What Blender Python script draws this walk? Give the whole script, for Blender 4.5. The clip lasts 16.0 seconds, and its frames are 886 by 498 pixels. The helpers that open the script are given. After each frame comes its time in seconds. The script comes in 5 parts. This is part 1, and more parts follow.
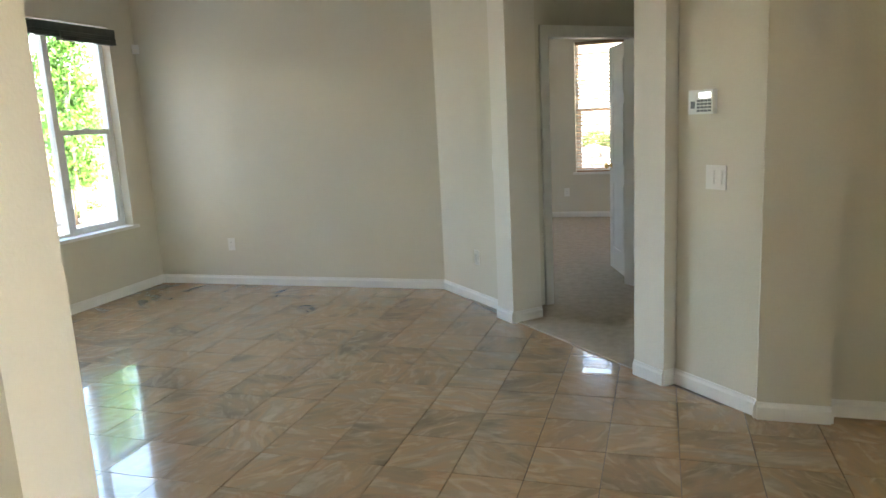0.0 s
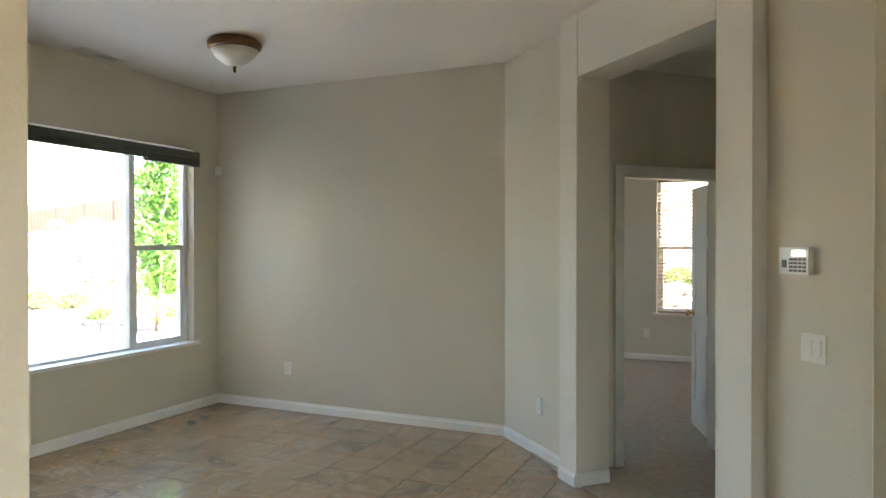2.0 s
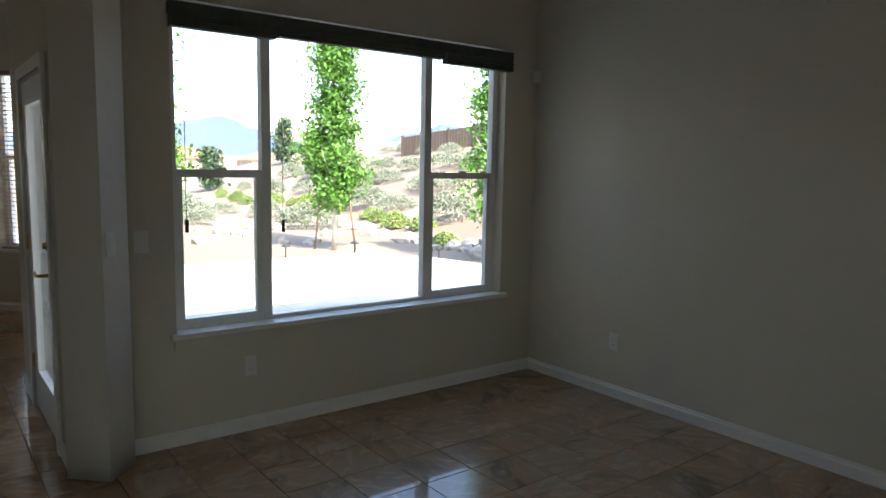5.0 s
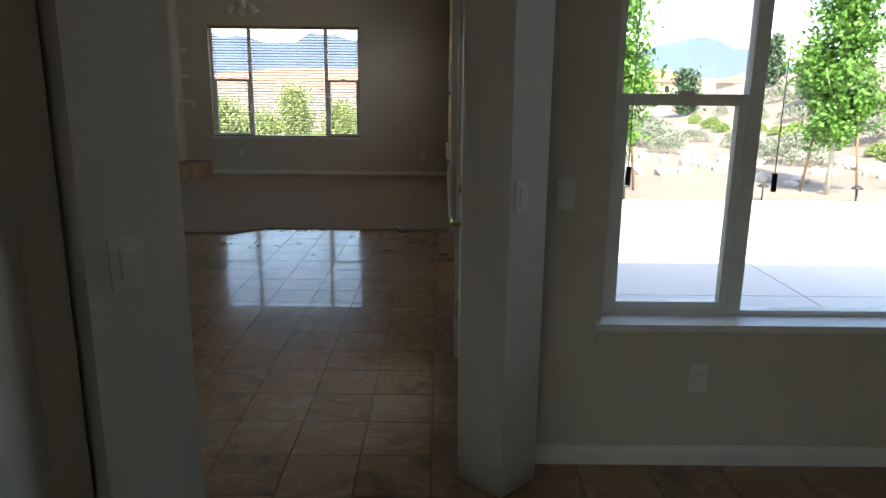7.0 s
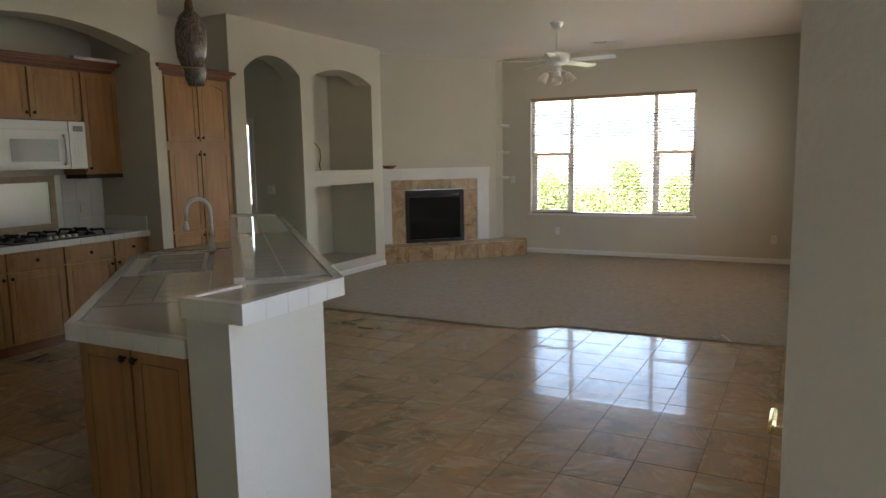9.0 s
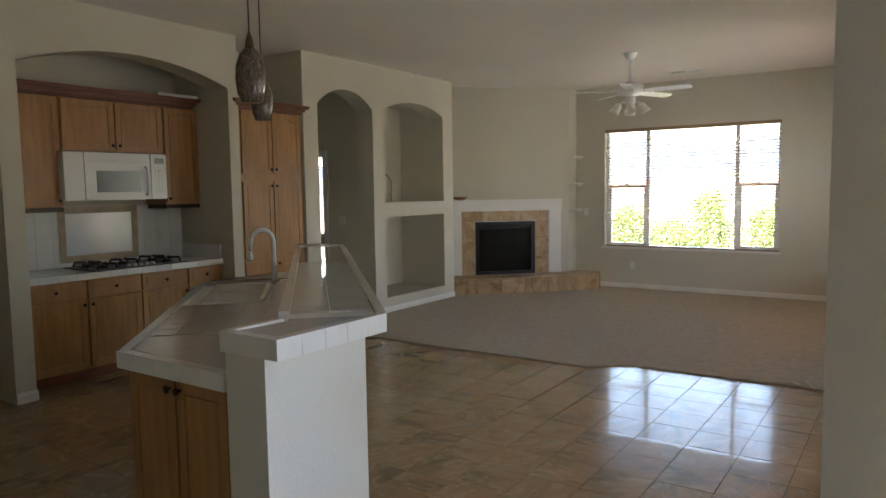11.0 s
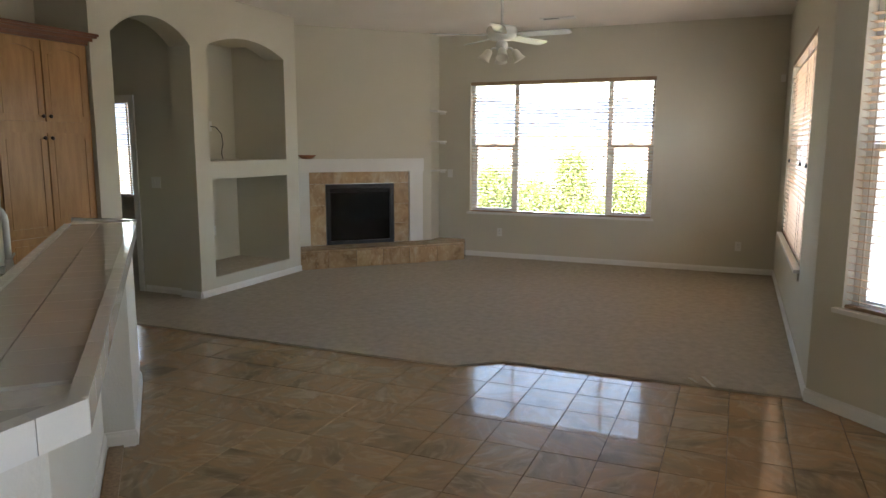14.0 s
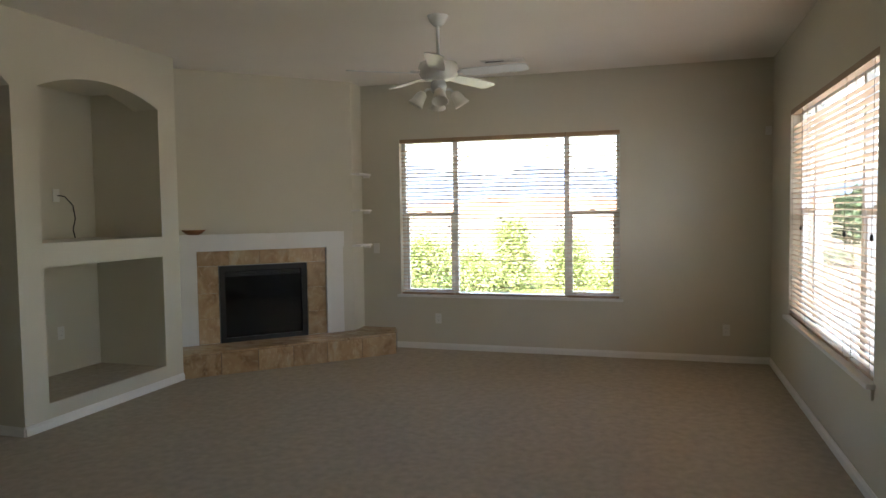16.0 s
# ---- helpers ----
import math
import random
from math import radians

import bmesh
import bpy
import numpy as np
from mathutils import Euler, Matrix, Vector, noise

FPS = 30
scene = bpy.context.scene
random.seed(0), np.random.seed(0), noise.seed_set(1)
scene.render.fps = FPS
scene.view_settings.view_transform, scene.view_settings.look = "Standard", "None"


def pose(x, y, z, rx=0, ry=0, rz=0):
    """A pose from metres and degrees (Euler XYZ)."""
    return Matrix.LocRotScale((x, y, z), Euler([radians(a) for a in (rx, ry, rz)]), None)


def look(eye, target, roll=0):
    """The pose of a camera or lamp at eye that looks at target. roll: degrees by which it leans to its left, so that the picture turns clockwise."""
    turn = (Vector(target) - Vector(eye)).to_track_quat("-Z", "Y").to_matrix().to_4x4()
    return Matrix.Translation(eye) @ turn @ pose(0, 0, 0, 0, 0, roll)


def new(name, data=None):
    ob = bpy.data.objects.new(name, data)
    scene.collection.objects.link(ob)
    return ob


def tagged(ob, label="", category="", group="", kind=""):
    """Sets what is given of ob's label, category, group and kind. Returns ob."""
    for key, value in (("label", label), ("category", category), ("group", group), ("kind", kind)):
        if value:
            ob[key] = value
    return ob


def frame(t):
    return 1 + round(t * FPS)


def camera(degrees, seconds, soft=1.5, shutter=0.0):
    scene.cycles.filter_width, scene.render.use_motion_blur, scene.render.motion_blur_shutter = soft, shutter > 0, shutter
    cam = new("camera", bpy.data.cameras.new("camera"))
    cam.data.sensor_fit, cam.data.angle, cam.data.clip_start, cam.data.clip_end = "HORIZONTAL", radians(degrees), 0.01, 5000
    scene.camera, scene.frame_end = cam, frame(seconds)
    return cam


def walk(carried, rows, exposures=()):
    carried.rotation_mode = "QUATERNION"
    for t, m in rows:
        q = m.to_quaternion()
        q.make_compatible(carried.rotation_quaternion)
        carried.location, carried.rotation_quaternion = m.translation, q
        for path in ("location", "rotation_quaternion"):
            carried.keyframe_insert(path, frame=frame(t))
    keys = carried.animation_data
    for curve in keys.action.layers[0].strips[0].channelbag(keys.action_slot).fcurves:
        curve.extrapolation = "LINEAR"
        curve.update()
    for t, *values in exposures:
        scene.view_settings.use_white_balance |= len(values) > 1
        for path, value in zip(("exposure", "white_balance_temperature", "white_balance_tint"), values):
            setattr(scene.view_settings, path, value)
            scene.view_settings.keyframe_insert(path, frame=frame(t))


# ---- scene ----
cam = camera(65.1, 16.0)
PATH = [
    (0, (0.066, -0.635, 1.454), (-0.532, 1.238, 1.089), -3.0),
    (0.5, (0.075, -0.601, 1.466), (-0.518, 1.287, 1.173), -2.3),
    (1, (0.088, -0.508, 1.489), (-0.549, 1.374, 1.258), -1.9),
    (1.5, (0.108, -0.394, 1.543), (-0.571, 1.483, 1.43), -0.9),
    (2, (0.088, -0.294, 1.546), (-0.727, 1.533, 1.531), 0.0),
    (2.5, (-0.031, -0.088, 1.509), (-0.872, 1.724, 1.398), -0.1),
    (3, (-0.15, 0.154, 1.509), (-1.083, 1.914, 1.332), -1.0),
    (3.5, (-0.285, 0.403, 1.614), (-1.583, 1.908, 1.388), 1.0),
    (3.7, (-0.35, 0.489, 1.623), (-1.697, 1.948, 1.385), 0.7),
    (5.8, (-1.251, 1.486, 1.544), (-3.025, 2.358, 1.24), 0.5),
    (6, (-1.37, 1.526, 1.544), (-3.201, 2.256, 1.206), -0.1),
    (6.5, (-1.705, 1.651, 1.555), (-3.653, 1.825, 1.14), 1.4),
    (7, (-2.02, 1.649, 1.561), (-3.965, 1.656, 1.098), 0.6),
    (7.5, (-2.494, 1.741, 1.555), (-4.436, 1.555, 1.114), 0.5),
    (8, (-2.87, 1.782, 1.515), (-4.747, 1.208, 1.13), 0.8),
    (8.2, (-3.044, 1.779, 1.527), (-4.887, 1.091, 1.168), 1.0),
    (8.5, (-3.212, 1.793, 1.544), (-5.019, 0.996, 1.227), 0.0),
    (9, (-3.401, 1.746, 1.567), (-5.153, 0.819, 1.306), -1.1),
    (9.5, (-3.527, 1.794, 1.565), (-5.202, 0.721, 1.358), -0.8),
    (9.7, (-3.511, 1.825, 1.565), (-5.151, 0.695, 1.381), -1.3),
    (11.8, (-3.569, 1.807, 1.591), (-5.218, 0.688, 1.424), -0.7),
    (12, (-3.582, 1.803, 1.581), (-5.229, 0.683, 1.403), -0.8),
    (12.5, (-3.692, 1.761, 1.564), (-5.328, 0.631, 1.346), 0.0),
    (13, (-3.964, 1.574, 1.572), (-5.608, 0.469, 1.298), -0.2),
    (13.5, (-4.293, 1.446, 1.588), (-6.064, 0.562, 1.298), -0.8),
    (14, (-4.678, 1.278, 1.598), (-6.5, 0.509, 1.301), 0.1),
    (14.5, (-5.126, 1.068, 1.604), (-7.006, 0.436, 1.346), -0.4),
    (15, (-5.623, 0.914, 1.581), (-7.522, 0.333, 1.34), 0.2),
    (15.5, (-6.06, 0.717, 1.586), (-7.947, 0.082, 1.393), -0.0),
    (16, (-6.331, 0.639, 1.618), (-8.24, 0.052, 1.51), -0.8),
]
EXPOSURES = [(0.0, 4.9, 7200, 10), (1.5, 4.8, 7200, 10), (2.5, 4.5, 7250, 10), (3.0, 4.32, 7250, 10), (3.5, 3.8, 7050, 10), (6.0, 2.52, 6600, 12), (7.0, 2.6, 6700, 11), (8.0, 3.75, 6800, 14), (9.0, 4.05, 7050, 15), (12.5, 4.12, 7050, 15), (14.5, 4.08, 7200, 15), (15.3, 3.98, 7150, 15), (16.0, 3.74, 7050, 13)]
walk(cam, [(t, look(eye, target, roll)) for t, eye, target, roll in PATH], EXPOSURES)

# ---- world, sun, exposure ----
SUN_EL, SUN_AZ = 50.0, 93.0          # degrees; azimuth from +y towards +x
world = bpy.data.worlds.new("sky")
scene.world = world
world.use_nodes = True
wn = world.node_tree.nodes
sky = wn.new("ShaderNodeTexSky")
sky.sky_type = "NISHITA"
sky.sun_disc = False
sky.sun_elevation = radians(SUN_EL)
sky.sun_rotation = radians(SUN_AZ)
sky.air_density, sky.dust_density, sky.ozone_density = 1.0, 1.5, 1.0
world.node_tree.links.new(sky.outputs[0], wn["Background"].inputs[0])
wn["Background"].inputs[1].default_value = 0.15
sun_data = bpy.data.lights.new("sun", "SUN")
sun_data.energy, sun_data.angle, sun_data.color = 2.5, radians(0.5), (1.0, 0.95, 0.86)
sun = new("sun", sun_data)
sun_dir = Vector((math.sin(radians(SUN_AZ)) * math.cos(radians(SUN_EL)), math.cos(radians(SUN_AZ)) * math.cos(radians(SUN_EL)), math.sin(radians(SUN_EL))))
sun.matrix_world = look(tuple(sun_dir * 30), (0, 0, 0))


def sky_lamp(eye, target, w, h, watts):
    """Stands in a window's opening for the sky's light."""
    d = bpy.data.lights.new("window_skylight", "AREA")
    d.shape, d.size, d.size_y, d.energy, d.color = "RECTANGLE", w, h, watts, (0.90, 0.95, 1.0)
    new("window_skylight", d).matrix_world = look(eye, target)


sky_lamp((-7.90, 2.80, 1.55), (-7.90, 0.0, 1.2), 0.98, 1.7, 0.38)
sky_lamp((-6.90, 2.30, 1.55), (-8.0, 1.2, 1.4), 0.90, 1.7, 0.25)
sky_lamp((-11.77, 1.838, 1.55), (-11.77, 0.0, 1.45), 2.3, 1.65, 0.8)
sky_lamp((-5.395, 1.86, 1.06), (-5.395, 0.0, 1.0), 0.60, 1.6, 0.32)
# lamp in the unseen entry window, for light from behind the camera
sky_lamp((1.72, -0.40, 1.35), (0.0, -0.40, 1.2), 0.9, 2.0, 0.12)
# lamp in the unseen west bedroom window, added to brighten that room
sky_lamp((-3.19, 7.44, 1.52), (0.0, 7.30, 1.2), 0.8, 1.6, 0.05)


# ---- materials ----
def mat(name, col, rough=0.5, metal=0.0, var=0.06, scale=6.0, fine=90.0, bump=0.0, bump_scale=140.0, coat=0.0, col2=None, stretch=(1, 1, 1), distort=0.0, emit=0.0):
    """A procedural surface: two scales of colour variation and a fine relief."""
    m = bpy.data.materials.new(name)
    m.use_nodes = True
    n, l = m.node_tree.nodes, m.node_tree.links
    b = n["Principled BSDF"]
    tc = n.new("ShaderNodeTexCoord")
    mp = n.new("ShaderNodeMapping")
    mp.inputs["Scale"].default_value = stretch
    l.new(tc.outputs["Object"], mp.inputs["Vector"])
    big, small = n.new("ShaderNodeTexNoise"), n.new("ShaderNodeTexNoise")
    for t, s, d in ((big, scale, 3.0), (small, fine, 2.0)):
        t.inputs["Scale"].default_value = s
        t.inputs["Detail"].default_value = d
        t.inputs["Distortion"].default_value = distort
        l.new(mp.outputs[0], t.inputs["Vector"])
    add = n.new("ShaderNodeMath")
    add.operation = "MULTIPLY_ADD"
    add.inputs[1].default_value = 0.35
    l.new(small.outputs[0], add.inputs[0])
    l.new(big.outputs[0], add.inputs[2])
    ramp = n.new("ShaderNodeValToRGB")
    lo = [max(0, c * (1 - var)) for c in col] if col2 is None else col
    hi = [min(1, c * (1 + var)) for c in col] if col2 is None else col2
    ramp.color_ramp.elements[0].position, ramp.color_ramp.elements[1].position = 0.42, 0.92
    ramp.color_ramp.elements[0].color, ramp.color_ramp.elements[1].color = (*lo, 1), (*hi, 1)
    l.new(add.outputs[0], ramp.inputs[0])
    l.new(ramp.outputs[0], b.inputs["Base Color"])
    rr = n.new("ShaderNodeMapRange")
    rr.inputs["To Min"].default_value, rr.inputs["To Max"].default_value = max(0.02, rough * 0.85), min(1, rough * 1.15)
    l.new(big.outputs[0], rr.inputs[0])
    l.new(rr.outputs[0], b.inputs["Roughness"])
    b.inputs["Metallic"].default_value = metal
    b.inputs["Coat Weight"].default_value = coat
    b.inputs["Coat Roughness"].default_value = 0.1
    if bump:
        bt = n.new("ShaderNodeTexNoise")
        bt.inputs["Scale"].default_value, bt.inputs["Detail"].default_value = bump_scale, 3.0
        l.new(tc.outputs["Object"], bt.inputs["Vector"])
        bn = n.new("ShaderNodeBump")
        bn.inputs["Strength"].default_value, bn.inputs["Distance"].default_value = bump, 0.004
        l.new(bt.outputs[0], bn.inputs["Height"])
        l.new(bn.outputs[0], b.inputs["Normal"])
    if emit:
        b.inputs["Emission Color"].default_value = (*col, 1)
        b.inputs["Emission Strength"].default_value = emit
    return m


def stone_mat(name, cols, rough, scale=2.2, polish=0.0):
    """Polished veined stone: each piece takes its own patch of the vein pattern."""
    m = bpy.data.materials.new(name)
    m.use_nodes = True
    n, l = m.node_tree.nodes, m.node_tree.links
    b = n["Principled BSDF"]
    tc, oi, ge = n.new("ShaderNodeTexCoord"), n.new("ShaderNodeObjectInfo"), n.new("ShaderNodeNewGeometry")
    s = n.new("ShaderNodeMath")
    s.operation = "ADD"
    l.new(oi.outputs["Random"], s.inputs[0])
    l.new(ge.outputs["Random Per Island"], s.inputs[1])
    sc = n.new("ShaderNodeVectorMath")
    sc.operation = "SCALE"
    sc.inputs[0].default_value = (37.0, 61.0, 23.0)
    l.new(s.outputs[0], sc.inputs["Scale"])
    ad = n.new("ShaderNodeVectorMath")
    l.new(tc.outputs["Object"], ad.inputs[0])
    l.new(sc.outputs[0], ad.inputs[1])
    rot = n.new("ShaderNodeVectorRotate")
    rot.rotation_type = "Z_AXIS"
    ang = n.new("ShaderNodeMath")
    ang.operation = "MULTIPLY"
    ang.inputs[1].default_value = 40.0
    l.new(s.outputs[0], ang.inputs[0])
    l.new(ang.outputs[0], rot.inputs["Angle"])
    l.new(tc.outputs["Object"], rot.inputs["Vector"])
    l.new(rot.outputs[0], ad.inputs[0])
    mp = n.new("ShaderNodeMapping")
    mp.inputs["Scale"].default_value = (1.0, 2.0, 1.0)
    l.new(ad.outputs[0], mp.inputs[0])
    a, v = n.new("ShaderNodeTexNoise"), n.new("ShaderNodeTexNoise")
    a.inputs["Scale"].default_value, a.inputs["Detail"].default_value, a.inputs["Distortion"].default_value = scale, 7.0, 1.3
    v.inputs["Scale"].default_value, v.inputs["Detail"].default_value, v.inputs["Distortion"].default_value = scale * 3.0, 9.0, 1.5
    l.new(mp.outputs[0], a.inputs["Vector"])
    l.new(mp.outputs[0], v.inputs["Vector"])
    ramp = n.new("ShaderNodeValToRGB")
    e = ramp.color_ramp.elements
    e[0].position, e[0].color = 0.28, (*cols[0], 1)
    e[1].position, e[1].color = 0.74, (*cols[-1], 1)
    for i, c in enumerate(cols[1:-1]):
        k = e.new(0.28 + 0.46 * (i + 1) / (len(cols) - 1))
        k.color = (*c, 1)
    fq, sh = n.new("ShaderNodeMath"), n.new("ShaderNodeMath")
    fq.operation, sh.operation = "FRACT", "MULTIPLY_ADD"
    l.new(s.outputs[0], fq.inputs[0])
    l.new(fq.outputs[0], sh.inputs[0])
    sh.inputs[1].default_value = 0.09
    sub = n.new("ShaderNodeMath")
    sub.operation = "SUBTRACT"
    sub.inputs[1].default_value = 0.045
    l.new(a.outputs[0], sub.inputs[0])
    l.new(sub.outputs[0], sh.inputs[2])
    l.new(sh.outputs[0], ramp.inputs[0])
    vr = n.new("ShaderNodeValToRGB")
    vr.color_ramp.elements[0].position, vr.color_ramp.elements[1].position = 0.50, 0.72
    vr.color_ramp.elements[0].color, vr.color_ramp.elements[1].color = (0, 0, 0, 1), (0.45, 0.45, 0.45, 1)
    l.new(v.outputs[0], vr.inputs[0])
    mix = n.new("ShaderNodeMix")
    mix.data_type = "RGBA"
    mix.inputs["B"].default_value = (*[min(1, c * 1.35) for c in cols[-1]], 1)
    l.new(vr.outputs[0], mix.inputs["Factor"])
    l.new(ramp.outputs[0], mix.inputs["A"])
    tint = n.new("ShaderNodeHueSaturation")
    tv = n.new("ShaderNodeMapRange")
    tv.inputs["To Min"].default_value, tv.inputs["To Max"].default_value = 0.93, 1.06
    fr = n.new("ShaderNodeMath")
    fr.operation = "FRACT"
    l.new(s.outputs[0], fr.inputs[0])
    l.new(fr.outputs[0], tv.inputs[0])
    l.new(tv.outputs[0], tint.inputs["Value"])
    l.new(mix.outputs["Result"], tint.inputs["Color"])
    l.new(tint.outputs[0], b.inputs["Base Color"])
    rr = n.new("ShaderNodeMapRange")
    rr.inputs["To Min"].default_value, rr.inputs["To Max"].default_value = rough * 0.94, rough * 1.06
    l.new(v.outputs[0], rr.inputs[0])
    l.new(rr.outputs[0], b.inputs["Roughness"])
    bn = n.new("ShaderNodeBump")
    b.inputs["Coat Weight"].default_value, b.inputs["Coat Roughness"].default_value = polish, 0.02
    b.inputs["Specular IOR Level"].default_value = 0.22 if polish else 0.5
    bn.inputs["Strength"].default_value, bn.inputs["Distance"].default_value = 0.004, 0.003
    l.new(a.outputs[0], bn.inputs["Height"])
    if not polish:
        l.new(bn.outputs[0], b.inputs["Normal"])
    return m


def glass_mat(name, tint=(1, 1, 1)):
    m = bpy.data.materials.new(name)
    m.use_nodes = True
    n, l = m.node_tree.nodes, m.node_tree.links
    n.remove(n["Principled BSDF"])
    t, g, x = n.new("ShaderNodeBsdfTransparent"), n.new("ShaderNodeBsdfGlossy"), n.new("ShaderNodeMixShader")
    f, pw, ma = n.new("ShaderNodeLayerWeight"), n.new("ShaderNodeMath"), n.new("ShaderNodeMath")
    t.inputs[0].default_value = (*tint, 1)
    g.inputs["Roughness"].default_value = 0.01
    pw.operation, ma.operation = "POWER", "MULTIPLY_ADD"
    pw.inputs[1].default_value = 5.0
    ma.inputs[1].default_value, ma.inputs[2].default_value = 0.9, 0.03
    l.new(f.outputs["Facing"], pw.inputs[0])
    l.new(pw.outputs[0], ma.inputs[0])
    l.new(ma.outputs[0], x.inputs[0])
    l.new(t.outputs[0], x.inputs[1])
    l.new(g.outputs[0], x.inputs[2])
    l.new(x.outputs[0], n["Material Output"].inputs[0])
    return m


WALL = mat("beige_wall_paint", (0.63, 0.585, 0.48), 0.75, var=0.03, scale=1.5, bump=0.35, bump_scale=75)
CEIL = mat("ceiling_paint", (0.86, 0.80, 0.73), 0.85, var=0.03, scale=1.2, bump=0.4, bump_scale=60)
TRIM = mat("white_trim_paint", (0.80, 0.78, 0.74), 0.4, var=0.03, scale=3, bump=0.05)
FRAMEPAINT = mat("pale_pilaster_paint", (0.70, 0.66, 0.585), 0.65, var=0.03, scale=1.5, bump=0.4, bump_scale=70)
OFFWHITE = mat("off_white_wall_paint", (0.68, 0.66, 0.605), 0.7, var=0.03, scale=1.5, bump=0.45, bump_scale=70)
VINYL = mat("white_vinyl", (0.80, 0.80, 0.78), 0.35, var=0.02, scale=3)
TILE = stone_mat("honed_stone_tile", [(0.22, 0.158, 0.094), (0.305, 0.216, 0.126), (0.385, 0.245, 0.13), (0.335, 0.25, 0.155), (0.425, 0.325, 0.215)], 0.22, scale=1.9, polish=0.6)
HEARTH = stone_mat("hearth_stone", [(0.30, 0.19, 0.10), (0.45, 0.29, 0.16), (0.52, 0.36, 0.21), (0.55, 0.44, 0.30)], 0.18, scale=3.5)
GROUT = mat("dark_grout", (0.20, 0.15, 0.105), 0.8, var=0.15, scale=9)
CARPET = mat("cut_pile_carpet", (0.46, 0.395, 0.31), 0.95, var=0.13, scale=16, fine=170, bump=1.0, bump_scale=330)
WOOD = mat("maple_cabinet_wood", (0.32, 0.148, 0.044), 0.38, scale=4, fine=30, stretch=(5, 5, 0.6), col2=(0.46, 0.235, 0.080), coat=0.25, distort=0.6)
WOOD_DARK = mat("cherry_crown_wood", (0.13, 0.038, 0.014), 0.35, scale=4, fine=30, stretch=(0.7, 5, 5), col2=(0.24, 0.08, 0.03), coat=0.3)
KNOB = mat("oiled_bronze", (0.06, 0.04, 0.03), 0.4, metal=0.8, var=0.2)
WHITE_TILE = mat("white_glazed_tile", (0.80, 0.795, 0.77), 0.10, var=0.03, scale=5, coat=0.3)
TOP_TILE = mat("pale_grey_glazed_tile", (0.58, 0.57, 0.54), 0.05, var=0.04, scale=5, coat=0.2)
WHITE_GROUT = mat("pale_grout", (0.66, 0.64, 0.60), 0.8, var=0.08, scale=20)
TAN_TILE = mat("tan_border_tile", (0.36, 0.26, 0.16), 0.4, var=0.2, scale=12)
APPL = mat("white_appliance_enamel", (0.80, 0.80, 0.78), 0.25, var=0.02, scale=3)
BLACK = mat("black_enamel", (0.008, 0.008, 0.009), 0.38, var=0.2, scale=8)
BLACKGLASS = mat("black_firebox_glass", (0.008, 0.008, 0.01), 0.08, var=0.2, scale=4)
GREYGLASS = mat("grey_oven_glass", (0.25, 0.26, 0.27), 0.12, var=0.05)
STEEL = mat("brushed_steel", (0.55, 0.55, 0.55), 0.3, metal=1.0, var=0.05)
BRASS = mat("polished_brass", (0.75, 0.55, 0.22), 0.22, metal=1.0, var=0.06)
FABRIC = mat("grey_green_shade_fabric", (0.10, 0.105, 0.085), 0.9, var=0.15, scale=20, bump=0.3, bump_scale=300)
BLINDWOOD = mat("pale_wood_slat", (0.60, 0.41, 0.26), 0.45, scale=5, fine=40, stretch=(0.6, 6, 6), col2=(0.72, 0.54, 0.38))
PLASTIC = mat("white_plastic", (0.76, 0.74, 0.69), 0.4, var=0.02)
DARKPLASTIC = mat("dark_plastic", (0.03, 0.03, 0.03), 0.5, var=0.1)
FROST = mat("frosted_lamp_glass", (0.80, 0.76, 0.68), 0.35, var=0.06, scale=10)
ARTGLASS = mat("mottled_art_glass", (0.025, 0.016, 0.012), 0.15, scale=16, fine=60, stretch=(2.2, 2.2, 0.9), col2=(0.24, 0.18, 0.13), distort=2.5, coat=0.4)
BRONZE = mat("antique_bronze", (0.17, 0.09, 0.04), 0.4, metal=0.6, var=0.2, scale=12)
GLASS = glass_mat("window_glass", (0.97, 0.98, 0.97))
CONCRETE = mat("patio_concrete", (0.52, 0.51, 0.49), 0.85, var=0.1, scale=0.8, bump=0.3, bump_scale=40)
DIRT = mat("dry_earth", (0.21, 0.165, 0.12), 0.95, var=0.25, scale=0.5, fine=5, bump=0.6, bump_scale=8)
ROCK = mat("landscape_rock", (0.34, 0.31, 0.28), 0.9, var=0.3, scale=3, bump=0.8, bump_scale=10)
LEAF = mat("bright_tree_leaf", (0.040, 0.12, 0.010), 0.6, scale=3, fine=12, col2=(0.12, 0.27, 0.032))
SAGE = mat("sage_shrub_leaf", (0.13, 0.15, 0.10), 0.8, scale=2, fine=12, col2=(0.28, 0.30, 0.22))
GRASSM = mat("ornamental_grass", (0.10, 0.17, 0.04), 0.8, scale=2, fine=12, col2=(0.28, 0.34, 0.11))
BARK = mat("pale_bark", (0.52, 0.48, 0.42), 0.9, var=0.3, scale=12, bump=0.6, bump_scale=30)
STAKE = mat("weathered_stake_wood", (0.28, 0.19, 0.11), 0.9, var=0.25, scale=10, stretch=(5, 5, 0.5))
FENCE = mat("brown_fence_wood", (0.09, 0.062, 0.045), 0.85, var=0.25, scale=6, stretch=(5, 5, 0.5))
# the blue is distance haze put into the hills' base colour
HILL = mat("haze_tinted_hill", (0.08, 0.115, 0.18), 1.0, var=0.15, scale=0.01, fine=0.1)
REDHILL = mat("red_earth_hill", (0.26, 0.155, 0.11), 1.0, var=0.2, scale=0.02, fine=0.2)
ROOFM = mat("clay_roof", (0.30, 0.15, 0.10), 0.9, var=0.2, scale=3)
